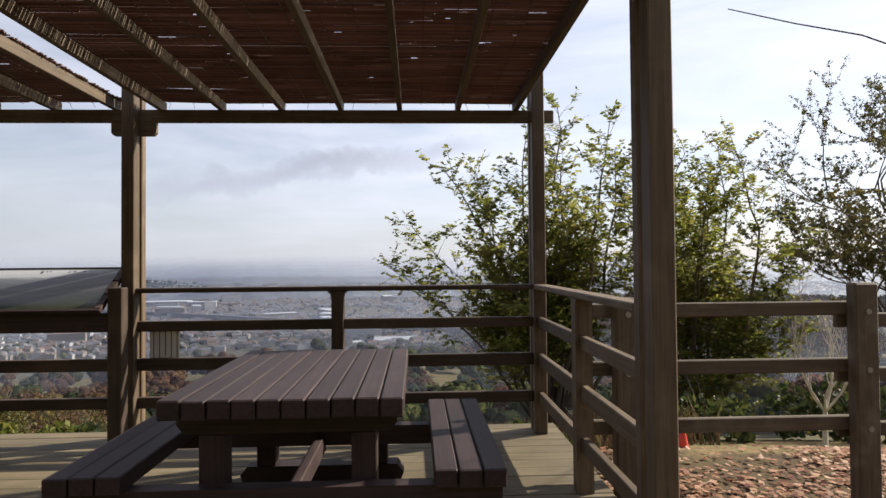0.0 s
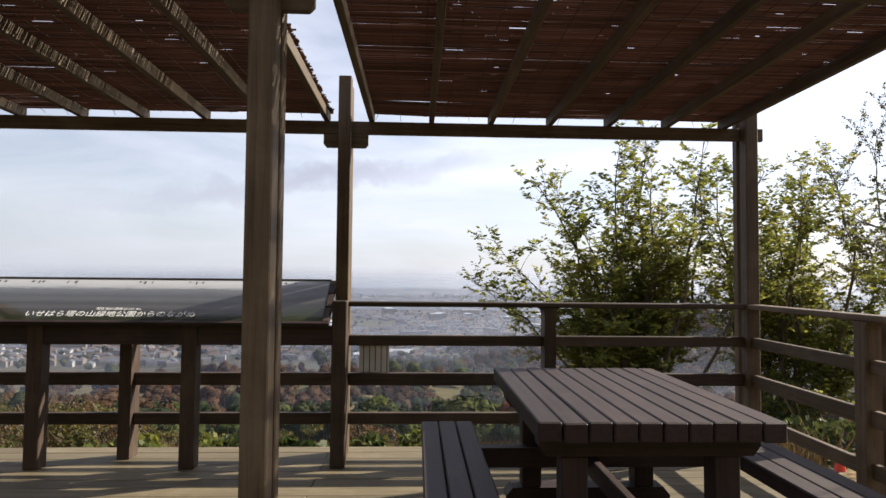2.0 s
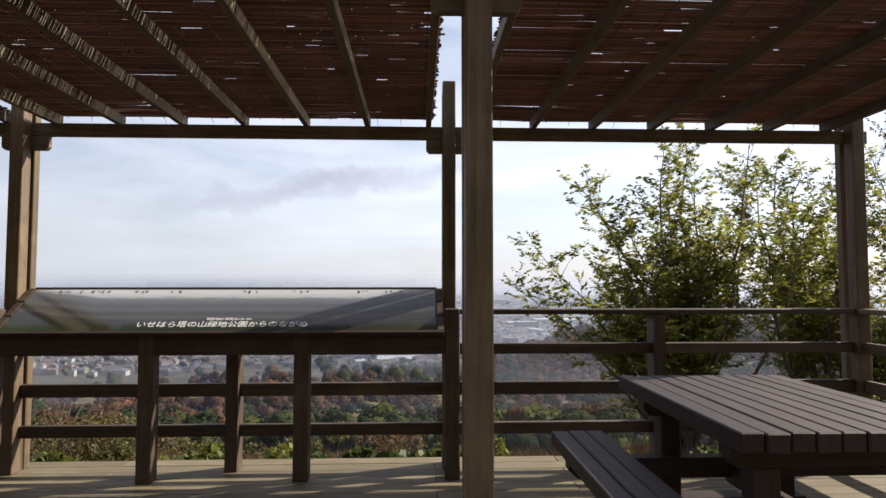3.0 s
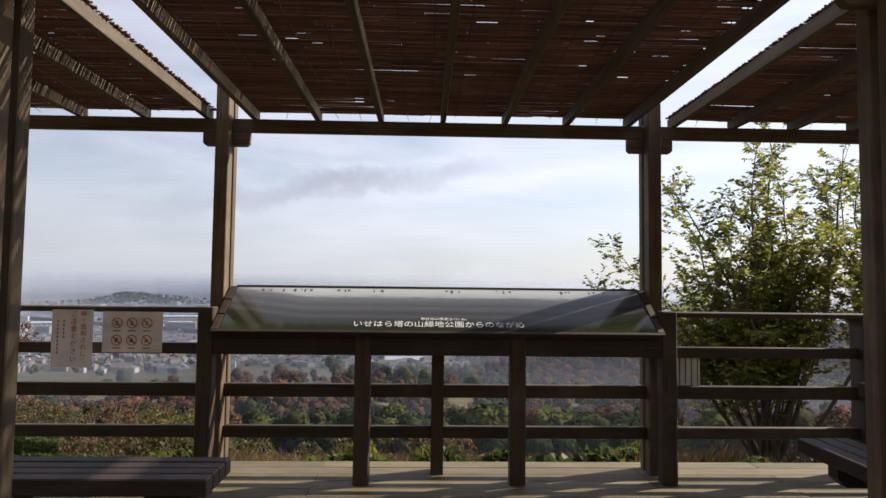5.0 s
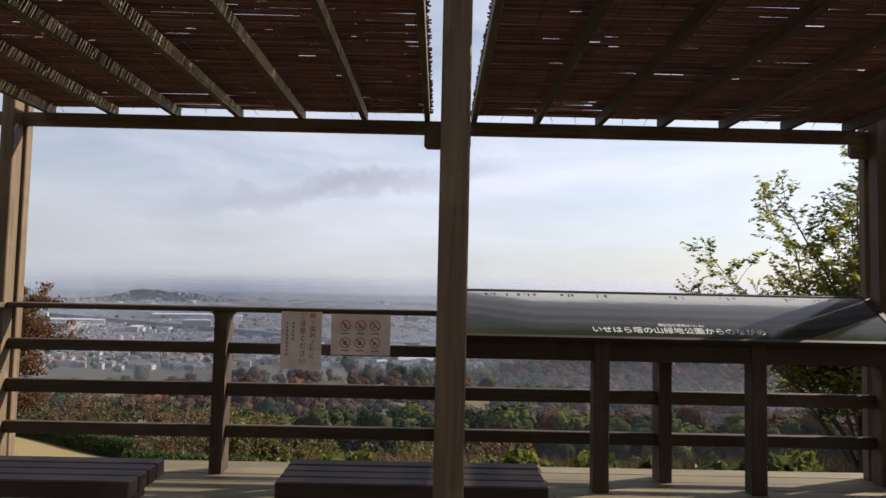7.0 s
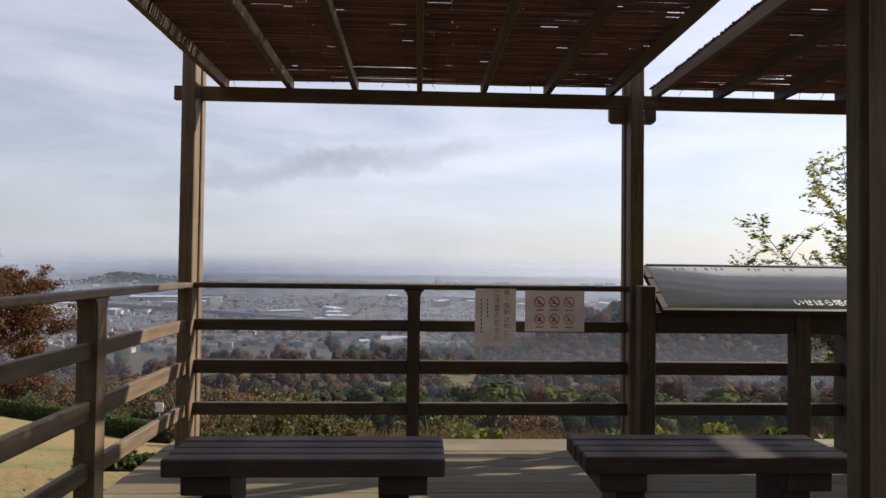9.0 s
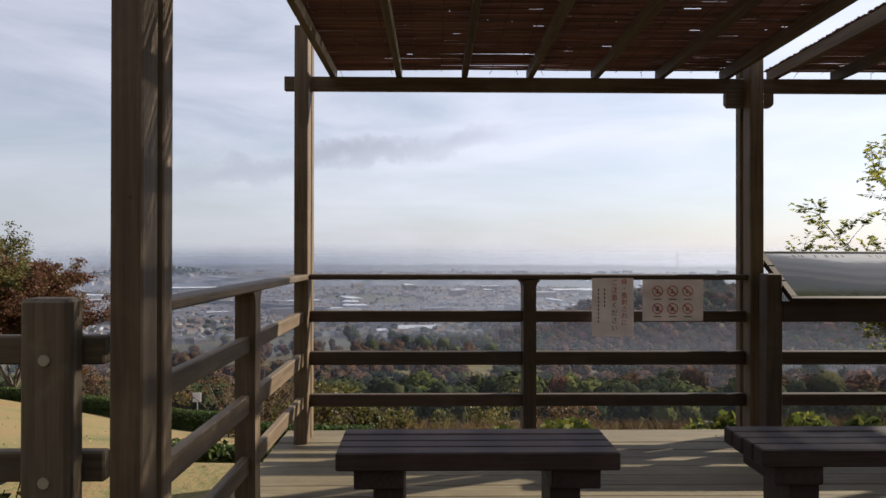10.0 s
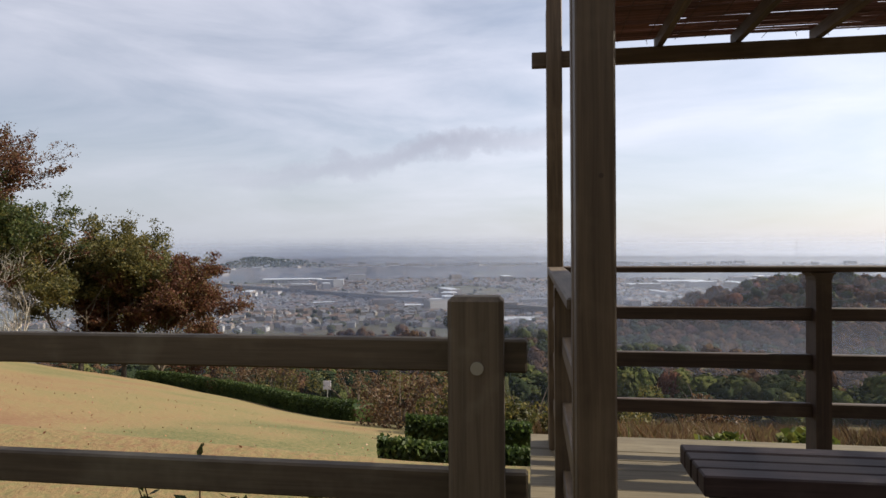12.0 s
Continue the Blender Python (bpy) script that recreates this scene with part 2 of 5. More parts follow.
def ground_material():
    """Leafy earth, lawn, scrub and valley fields, each where its own cover grows, with ragged edges."""
    m, t, b = base_material("ground_cover", 0.95, 0.15)
    co = t.nodes.new("ShaderNodeTexCoord")
    ragged = node(t, "ShaderNodeTexNoise", Scale=2.4, Detail=6.0, Roughness=0.7)
    links(t, (co.outputs["Object"], ragged.inputs["Vector"]))
    colour = relief = None
    for name, (stops, scale, big) in GROUND.items():
        n1 = node(t, "ShaderNodeTexNoise", Scale=scale, Detail=6.0, Roughness=0.65)
        n2 = node(t, "ShaderNodeTexNoise", Scale=big, Detail=3.0)
        mean = t.nodes.new("ShaderNodeMixRGB")
        mean.inputs["Fac"].default_value = 0.5
        r = ramp_node(t, stops)
        links(t, (co.outputs["Object"], n1.inputs["Vector"]), (co.outputs["Object"], n2.inputs["Vector"]), (n1.outputs["Fac"], mean.inputs["Color1"]), (n2.outputs["Fac"], mean.inputs["Color2"]), (mean.outputs["Color"], r.inputs["Fac"]))
        if colour is None:
            colour, relief = r.outputs["Color"], n1.outputs["Fac"]
            continue
        cover = t.nodes.new("ShaderNodeAttribute")
        cover.attribute_name = name + "_cover"
        add = t.nodes.new("ShaderNodeMath")
        add.operation = "ADD"
        sharp = t.nodes.new("ShaderNodeMapRange")
        sharp.inputs["From Min"].default_value, sharp.inputs["From Max"].default_value = 0.9, 1.1
        mix = t.nodes.new("ShaderNodeMixRGB")
        links(t, (cover.outputs["Fac"], add.inputs[0]), (ragged.outputs["Fac"], add.inputs[1]), (add.outputs["Value"], sharp.inputs["Value"]), (sharp.outputs["Result"], mix.inputs["Fac"]),
              (colour, mix.inputs["Color1"]), (r.outputs["Color"], mix.inputs["Color2"]))
        colour = mix.outputs["Color"]
        if name == "lawn":
            fine = n1.outputs["Fac"]
    b1 = node(t, "ShaderNodeBump", Strength=0.5, Distance=0.05)
    b2 = node(t, "ShaderNodeBump", Strength=0.6, Distance=0.02)
    links(t, (colour, b.inputs["Base Color"]), (relief, b1.inputs["Height"]), (b1.outputs["Normal"], b2.inputs["Normal"]), (fine, b2.inputs["Height"]), (b2.outputs["Normal"], b.inputs["Normal"]))
    return m


ground_cover = ground_material()


def forest(name, stops):
    """Matte far foliage: tone by tree clump, leaf-mass mottling."""
    m, t, b = base_material(name, 1.0, 0.0)
    co = t.nodes.new("ShaderNodeTexCoord")
    geo = t.nodes.new("ShaderNodeNewGeometry")
    n1 = node(t, "ShaderNodeTexNoise", Scale=0.9, Detail=6.0, Roughness=0.75)
    n2 = node(t, "ShaderNodeTexNoise", Scale=0.025, Detail=2.0)
    mixer = t.nodes.new("ShaderNodeVectorMath")
    mixer.operation = "DOT_PRODUCT"
    mixer.inputs[1].default_value = (0.45, 0.3, 0.3)
    comb = t.nodes.new("ShaderNodeCombineXYZ")
    r = ramp_node(t, stops)
    bp = node(t, "ShaderNodeBump", Strength=1.0, Distance=0.6)
    links(t, (co.outputs["Object"], n1.inputs["Vector"]), (co.outputs["Object"], n2.inputs["Vector"]), (n1.outputs["Fac"], comb.inputs["X"]), (n2.outputs["Fac"], comb.inputs["Y"]),
          (geo.outputs["Random Per Island"], comb.inputs["Z"]), (comb.outputs["Vector"], mixer.inputs[0]), (mixer.outputs["Value"], r.inputs["Fac"]), (r.outputs["Color"], b.inputs["Base Color"]),
          (n1.outputs["Fac"], bp.inputs["Height"]), (bp.outputs["Normal"], b.inputs["Normal"]))
    return m


far_leaf = [forest("far_wood_green", [(0.3, (0.012, 0.019, 0.011)), (0.55, (0.028, 0.037, 0.019)), (0.75, (0.055, 0.052, 0.025))]),
            forest("far_wood_brown", [(0.3, (0.026, 0.016, 0.011)), (0.55, (0.068, 0.039, 0.024)), (0.75, (0.08, 0.056, 0.026))]),
            forest("far_wood_lime", [(0.3, (0.03, 0.042, 0.014)), (0.55, (0.062, 0.07, 0.026)), (0.75, (0.09, 0.083, 0.03))]),
            forest("far_wood_red", [(0.3, (0.06, 0.028, 0.02)), (0.55, (0.12, 0.055, 0.036)), (0.75, (0.15, 0.085, 0.045))])]


# ---- mesh helpers ----
def link_mesh(name, mesh, materials, parent=None, label="", kind=""):
    ob = new(name, mesh)
    for m in (materials if isinstance(materials, (list, tuple)) else [materials]):
        mesh.materials.append(m)
    if parent is not None:
        ob.parent = parent
    return tagged(ob, label=label, kind=kind)


def part(name, bm, material, parent=None, label="", kind=""):
    mesh = bpy.data.meshes.new(name)
    bm.to_mesh(mesh)
    bm.free()
    return link_mesh(name, mesh, material, parent, label, kind)


def block(bm, x0, x1, y0, y1, z0, z1, bevel=0.004, m=None):
    """A bevelled box."""
    made = bmesh.ops.create_cube(bm, size=1.0, matrix=Matrix.Translation(((x0 + x1) / 2, (y0 + y1) / 2, (z0 + z1) / 2)) @ Matrix.Diagonal((x1 - x0, y1 - y0, z1 - z0, 1)))
    verts = made["verts"]
    if bevel:
        edges = list({e for v in verts for e in v.link_edges})
        out = bmesh.ops.bevel(bm, geom=edges, offset=bevel, segments=1, affect="EDGES", profile=0.5)
        verts = list({v for f in out["faces"] for v in f.verts} | {v for v in verts if v.is_valid})
    if m is not None:
        bmesh.ops.transform(bm, matrix=m, verts=verts)
    return bm


def piece(name, parent, material, box, bevel=0.004, label=""):
    return part(name, block(bmesh.new(), *box, bevel), material, parent, label)


def outline_slab(bm, pts, axis, a0, a1, bevel=0.0):
    """Extrudes a flat outline; axis x: pts are (y, z); axis y: pts are (x, z); axis z: pts are (x, y)."""
    def put(p, a):
        return {"x": (a, p[0], p[1]), "y": (p[0], a, p[1]), "z": (p[0], p[1], a)}[axis]
    lo = [bm.verts.new(put(p, a0)) for p in pts]
    hi = [bm.verts.new(put(p, a1)) for p in pts]
    faces = [bm.faces.new(lo), bm.faces.new(hi[::-1])]
    for i in range(len(pts)):
        j = (i + 1) % len(pts)
        faces.append(bm.faces.new((lo[j], lo[i], hi[i], hi[j])))
    bmesh.ops.recalc_face_normals(bm, faces=faces)
    return bm


def cylinder(bm, a, b, r0, r1=None, sides=12):
    a, b = Vector(a), Vector(b)
    m = Matrix.Translation((a + b) / 2) @ (b - a).to_track_quat("Z", "Y").to_matrix().to_4x4()
    bmesh.ops.create_cone(bm, cap_ends=True, segments=sides, radius1=r0, radius2=r0 if r1 is None else r1, depth=(b - a).length, matrix=m)
    return bm


def empty(name, x, y, z, label, category, group="", kind=""):
    ob = new(name)
    ob.location = (x, y, z)
    ob.empty_display_size = 0.1
    return tagged(ob, label, category, group, kind)


def at_base(thing):
    """Keeps the parts, which are written in world metres, where they are under a thing with its own base."""
    bpy.context.view_layer.update()
    inv = Matrix.Translation(-thing.location)
    for c in thing.children:
        c.matrix_parent_inverse = inv


def quads_mesh(name, centres, size, rng, up=0.0, length=1.6, normals=None):
    """Many small leaf-shaped faces (kites) with random turns."""
    n = len(centres)
    d = rng.normal(size=(n, 3))
    d[:, 2] += up
    d /= np.linalg.norm(d, axis=1)[:, None]
    if normals is None:
        e = np.cross(d, rng.normal(size=(n, 3)))
    else:
        nn = normals + rng.normal(size=(n, 3)) * 0.25
        d = np.cross(nn, d)
        d /= np.linalg.norm(d, axis=1)[:, None]
        e = np.cross(nn, d)
    e /= np.linalg.norm(e, axis=1)[:, None]
    s = (size * rng.uniform(0.6, 1.35, n))[:, None]
    c = np.asarray(centres)
    v = np.stack([c - d * s * length / 2, c + e * s * 0.5 - d * s * 0.1, c + d * s * length / 2, c - e * s * 0.5 - d * s * 0.1], axis=1).reshape(-1, 3)
    mesh = bpy.data.meshes.new(name)
    mesh.vertices.add(4 * n)
    mesh.vertices.foreach_set("co", v.ravel())
    mesh.loops.add(4 * n)
    mesh.loops.foreach_set("vertex_index", np.arange(4 * n))
    mesh.polygons.add(n)
    mesh.polygons.foreach_set("loop_start", np.arange(0, 4 * n, 4))
    mesh.update(calc_edges=True)
    return mesh


def blades_mesh(name, roots, height, width, rng, lean=0.35):
    """Upright grass blades, each a bent, pointed strip."""
    n = len(roots)
    r = np.asarray(roots)
    h = (height * rng.uniform(0.5, 1.3, n))[:, None]
    a = rng.uniform(0, 2 * np.pi, n)
    side = np.stack([np.cos(a), np.sin(a), np.zeros(n)], 1) * width / 2
    off = np.stack([rng.normal(size=n), rng.normal(size=n), np.zeros(n)], 1) * lean * h
    upv = np.array([0, 0, 1.0])
    v = np.stack([r - side, r + side, r + side * 0.8 + upv * h * 0.55 + off * 0.35, r + upv * h + off, r - side * 0.8 + upv * h * 0.55 + off * 0.35], 1).reshape(-1, 3)
    mesh = bpy.data.meshes.new(name)
    mesh.vertices.add(5 * n)
    mesh.vertices.foreach_set("co", v.ravel())
    mesh.loops.add(5 * n)
    mesh.loops.foreach_set("vertex_index", np.arange(5 * n))
    mesh.polygons.add(n)
    mesh.polygons.foreach_set("loop_start", np.arange(0, 5 * n, 5))
    mesh.update(calc_edges=True)
    return mesh


def lettering(name, text, size, m, material, parent, label="", squeeze=1.0):
    cu = bpy.data.curves.new(name, "FONT")
    cu.body, cu.size, cu.align_x, cu.align_y, cu.extrude = text, size, "CENTER", "CENTER", 0.0004
    tmp = new(name + "_source", cu)
    bpy.context.view_layer.update()
    mesh = bpy.data.meshes.new_from_object(tmp.evaluated_get(bpy.context.evaluated_depsgraph_get()))
    bpy.data.objects.remove(tmp)
    mesh.transform(m @ Matrix.Diagonal((squeeze, 1, 1, 1)))
    mesh.materials.clear()
    mesh.name = name
    return link_mesh(name, mesh, material, parent, label)


# ---- ground ----
def height(x, y):
    """The hilltop, an added unseen bank behind it, its slope down to the valley and the plain."""
    s = np.asarray(y, float) - 2.9
    x = np.asarray(x, float)
    # the rise at negative s is the added bank, blocking sky light behind the camera
    z = np.interp(s, [-4000, -22, -14, -9, 0, 1.5, 3, 6, 10, 20, 60, 200, 450, 700, 6000], [13, 12, 7, -0.2, -0.3, -1.0, -1.45, -2.2, -3.3, -6.3, -21, -48, -82, -100, -100])
    side = (np.clip((-x - 10) * 0.062, 0, 2.6) + np.clip((-x - 15) * 0.07, 0, 1.2)) * np.interp(s, [-5, 2, 30, 70], [0.2, 1, 1, 0])
    right = -np.clip((x - 1.2) * 0.04, 0, 3.0) * np.interp(s, [-12, -3, 10, 40], [0, 1, 1, 0])
    right = right + 0.3 * np.clip((x - 0.8) / 1.0, 0, 1) * np.interp(s, [0, 1.5, 4, 8, 14], [0, 1, 1.2, 0.8, 0])
    ridge = 45 * np.exp(-(((x - 200) / 125) ** 2) - ((y - 530) / 140) ** 2) + 46 * np.exp(-(((x - 430) / 170) ** 2) - ((y - 580) / 150) ** 2) + 14 * np.exp(-(((x + 40) / 90) ** 2) - ((y - 330) / 80) ** 2)
    far = 33 * np.exp(-(((x + 1240) / 110) ** 2) - ((y - 2600) / 130) ** 2) + 20 * np.exp(-(((x + 1040) / 170) ** 2) - ((y - 2650) / 130) ** 2)
    bumps = 0.05 * np.sin(x * 0.7 + 1) * np.cos(y * 0.53) * np.clip(s / 4, 0, 1)
    return z + side + right + ridge + far + bumps


def build_ground():
    rings = np.concatenate([[0], np.geomspace(0.6, 4900, 210)])
    turns = np.linspace(0, 2 * np.pi, 320, endpoint=False)
    cx, cy = -4.5, 1.0
    verts = [(cx, cy, float(height(cx, cy)))]
    for r in rings[1:]:
        xs, ys = cx + r * np.cos(turns), cy + r * np.sin(turns)
        verts += list(zip(xs.tolist(), ys.tolist(), height(xs, ys).tolist()))
    n = len(turns)
    faces = [(0, 1 + i, 1 + (i + 1) % n) for i in range(n)]
    for k in range(len(rings) - 2):
        a, b = 1 + k * n, 1 + (k + 1) * n
        faces += [(a + i, b + i, b + (i + 1) % n, a + (i + 1) % n) for i in range(n)]
    mesh = bpy.data.meshes.new("ground")
    mesh.from_pydata(verts, [], faces)
    ob = link_mesh("ground", mesh, ground_cover)
    v = np.array(verts)
    x, y = v[:, 0], v[:, 1]
    soft = lambda d, w: np.clip(0.5 + d / w, 0, 1)  # 0.5 on the border, rising inwards
    edge = np.minimum(-14.2 + (y - 16.6) * -1.38, -11.3 + (y - 9.5) * -0.41)
    least = lambda *ds: np.min(np.stack(np.broadcast_arrays(*ds)), axis=0)
    grass = np.max(np.stack([least(-9.1 - x, 8.6 - y, y + 6), least(edge + 0.4 - x, -9.1 - x, y, 27 - y, x + 60), least(x - 0.9, y - 2.8, 6.5 - y, 9 - x)]), axis=0)
    scrubby = np.max(np.stack([y - 8, x - 9, -6 - y]), axis=0)
    covers = {"lawn": soft(grass, 1.2), "scrub": soft(least(scrubby, -grass), 2.5), "plain": soft(np.maximum(y - 500, np.abs(x) - 600), 60)}
    for name, cover in covers.items():
        mesh.attributes.new(name + "_cover", "FLOAT", "POINT").data.foreach_set("value", cover.astype(np.float32))
    mesh.polygons.foreach_set("use_smooth", [True] * len(mesh.polygons))
    tagged(ob, "dry lawn and scrubby hillside falling away to a hazy plain", "ground", kind="structure")


build_ground()

# ---- deck ----
DX0, DX1, DY0, DY1 = -9.16, 0.16, -0.3, 2.67
POSTS = (0.0, -3.0, -6.0, -9.0)
NEAR_POSTS = (0.0, -3.015, -6.0, -8.993)
NEAR, FAR = 0.058, 2.35  # front faces of the two rows of posts
floor = empty("floor", -4.5, 1.2, 0, "weathered timber decking of long boards", "floor", kind="structure")


def build_deck():
    rng = random.Random(4)
    y, row = DY0, 0
    while y < DY1 - 0.05:
        w = 0.1445
        cuts = [DX0] + [c + (0.9 if row % 2 else 0) for c in (-6.2, -3.1)] + [DX1]
        for a, b in zip(cuts, cuts[1:]):
            dz = rng.uniform(-0.0025, 0.0015)
            piece("board", floor, decking, (a + 0.002, b - 0.002, y, min(y + w, DY1), -0.04 + dz, dz), 0.003)
        y += w + 0.0045
        row += 1
    for yy in (DY0 + 0.1, 0.6, 1.3, 2.0, DY1 - 0.15):
        piece("joist", floor, timber["x"], (DX0 + 0.05, DX1 - 0.05, yy, yy + 0.09, -0.3, -0.045))
    at_base(floor)


build_deck()

# ---- pergola ----
SLIT0, SLIT1, BACK = 0.095, 0.135, 0.2  # depths within a double post
BEAM0, BEAM1, RAFTER = 2.335, 2.43, 2.505
RISE = 0.028  # the near beam lies this much higher
ROOF_TILT = Matrix.Translation((0, FAR + 0.115, BEAM1)) @ Matrix.Rotation(-math.atan2(RISE, FAR - NEAR), 4, "X") @ Matrix.Translation((0, -FAR - 0.115, -BEAM1))


def build_pergola():
    pergola = empty("pergola", -4.5, 1.2, 0, "brown timber pergola with double posts and reed roof screens", "pergola")
    for row in (NEAR, FAR):
        for px in (NEAR_POSTS if row == NEAR else POSTS):
            post = part("post", block(bmesh.new(), px - 0.046, px + 0.046, row, row + SLIT0, 0.0, 2.74, 0.005), timber["z"], pergola)
            back = block(bmesh.new(), px - 0.046, px + 0.046, row + SLIT1, row + BACK, 0.0, 2.7, 0.005)
            part("back_member", back, timber["z"], post)
            spacer = block(bmesh.new(), px - 0.035, px + 0.035, row + SLIT0, row + SLIT1, 0.0, 0.25, 0)
            part("spacer", spacer, timber["z"], post)
            if row == NEAR and px < -8:
                part("knot", cylinder(bmesh.new(), (px + 0.012, row - 0.0008, 1.41), (px + 0.012, row + 0.002, 1.41), 0.006, 0.007, 10), string, post, "dark knot in the timber")
            if -7 < px < -1:
                w, c, up = 0.163, 0.022, RISE if row == NEAR else 0.0
                pts = [(px - w, 2.334), (px - w, 2.235 + c), (px - w + 0.012, 2.235 + 0.008), (px - w + c, 2.235), (px + w - c, 2.235), (px + w - 0.012, 2.235 + 0.008), (px + w, 2.235 + c), (px + w, 2.334)]
                part("bracket", outline_slab(bmesh.new(), [(a, b + up) for a, b in pts], "y", row + SLIT0 + 0.001, row + SLIT1 - 0.001), timber["x"], pergola)
        part("beam", block(bmesh.new(), -9.135, 0.14, row + SLIT0 + 0.001, row + SLIT1 - 0.001, BEAM0 + (RISE if row == NEAR else 0), BEAM1 + (RISE if row == NEAR else 0), 0.004), timber["x"], pergola)
    for px in POSTS[1:]:
        for k in range(7):
            rx = px + 0.185 + k * 0.445
            part("rafter", block(bmesh.new(), rx - 0.019, rx + 0.019, -0.22, 2.545, BEAM1 + 0.002, RAFTER, 0.003, ROOF_TILT), rafterwood, pergola)
    at_base(pergola)


build_pergola()


def build_reed_screen(px, seed):
    """A roof screen of reeds tied with string: rows of reeds with breaks and missing stretches."""
    rng = random.Random(seed)
    x0, x1, y0, y1 = px + 0.163, px + 2.882, -0.28, 2.575
    thing = empty("reed_screen", (x0 + x1) / 2, (y0 + y1) / 2, RAFTER, "brown reed screen tied with string, gappy with age", "reed screen", "roof screens")
    pitch, r = 0.0128, 0.0052
    verts, faces = [], []
    ring = [(math.cos(math.tau * (k + 0.5) / 6), math.sin(math.tau * (k + 0.5) / 6)) for k in range(6)]
    rows = int((y1 - y0) / pitch)
    for i in range(rows):
        y = y0 + i * pitch + rng.gauss(0, 0.0011)
        x = x0 - rng.uniform(-0.006, 0.009)
        while x < x1:
            ln = rng.uniform(0.35, 1.1)
            xe = min(x + ln, x1 + rng.uniform(-0.006, 0.018))
            if rng.random() < 0.1:
                gap = rng.uniform(0.02, 0.12)
                xe = max(x + 0.03, xe - gap)
            else:
                gap = 0.002
            rr, dz, slant = r * rng.uniform(0.86, 1.08), rng.uniform(0, 0.004), rng.uniform(-0.003, 0.003)
            b = len(verts)
            for xx, s in ((x, -slant), (xe, slant)):
                wave = 0.004 * math.sin(xx * 3.1 + seed) + 0.003 * math.sin(xx * 7.7 + i * 0.02)
                verts += [(xx, y + s + rr * c, RAFTER + 0.008 + dz + wave * (1 if i > rows - 30 else 0.3) + rr * sn) for c, sn in ring]
            faces += [(b + k, b + (k + 1) % 6, b + 6 + (k + 1) % 6, b + 6 + k) for k in range(6)]
            faces += [tuple(b + k for k in range(5, -1, -1)), tuple(b + 6 + k for k in range(6))]
            x = xe + gap
    mesh = bpy.data.meshes.new("reeds")
    mesh.from_pydata(verts, [], faces)
    mesh.transform(ROOF_TILT)
    link_mesh("reeds", mesh, reed, thing, kind="stuff")
    for k in range(16):
        xs = x0 + 0.06 + k * (x1 - x0 - 0.12) / 15
        bm = bmesh.new()
        block(bm, xs - 0.0015, xs + 0.0015, y0, y1, RAFTER - 0.0005, RAFTER + 0.0015, 0, ROOF_TILT)
        part("string", bm, string, thing)
        if rng.random() < 0.4:
            end = cylinder(bmesh.new(), (xs, y1 - 0.01, RAFTER), (xs + rng.uniform(-0.02, 0.02), y1 + 0.01, RAFTER - rng.uniform(0.015, 0.04)), 0.0015, sides=5)
            part("string_end", end, string, thing)
    at_base(thing)


for k, px in enumerate(POSTS[1:]):
    build_reed_screen(px, 11 + k)

# ---- railings ----
POST_W = 0.042
RAILS = ((0.79, 0.865), (0.505, 0.595), (0.23, 0.312))


def corbel_post(thing, px, y0, y1, along="x", timber_set=shaded_railing_wood):
    """A rail post whose head widens in a small curve under the handrail."""
    c, w, top = px, POST_W, 1.07
    pts = [(c - w, 0.0), (c + w, 0.0), (c + w, top - 0.045), (c + w + 0.006, top - 0.02), (c + w + 0.024, top - 0.004), (c + w + 0.024, top),
           (c - w - 0.024, top), (c - w - 0.024, top - 0.004), (c - w - 0.006, top - 0.02), (c - w, top - 0.045)]
    part("rail_post", outline_slab(bmesh.new(), pts, "y" if along == "x" else "x", y0, y1), timber_set["z"], thing)


def build_railings():
    y0, y1 = FAR + 0.055, FAR + 0.095
    for px in POSTS[1:]:
        t = empty("railing", px + 1.5, 2.4, 0, "brown timber railing with handrail and three rails, shade darkened into its colour", "railing", "deck railings")
        a, b = px + 0.047, px + 2.953
        corbel_post(t, px + 1.5, y0 - 0.045, y1 + 0.05)
        part("handrail", block(bmesh.new(), a, b, y0 - 0.035, y1 + 0.04, 1.072, 1.108, 0.006), shaded_railing_wood["x"], t)
        for z0, z1 in RAILS:
            for c, d in ((a, px + 1.5 - POST_W), (px + 1.5 + POST_W, b)):
                part("rail", block(bmesh.new(), c, d, y0, y1, z0, z1, 0.005), shaded_railing_wood["x"], t)
        at_base(t)
    for px, sgn in ((0.0, 1), (-9.0, -1)):
        t = empty("side_railing", px, 1.2, 0, "brown timber side railing closing the deck's end", "railing", "deck railings")
        pts_y0, pts_y1 = NEAR + BACK + 0.001, FAR - 0.001
        corbel_post(t, 1.22, min(px + 0.05 * sgn, px - 0.045 * sgn), max(px + 0.05 * sgn, px - 0.045 * sgn), "y", timber)
        part("handrail", block(bmesh.new(), px - 0.05, px + 0.05, pts_y0, pts_y1, 1.072, 1.108, 0.006), timber["y"], t)
        for z0, z1 in RAILS:
            for c, d in ((pts_y0, 1.22 - POST_W), (1.22 + POST_W, pts_y1)):
                part("rail", block(bmesh.new(), px - 0.02, px + 0.02, c, d, z0, z1, 0.005), timber["y"], t)
        at_base(t)


build_railings()


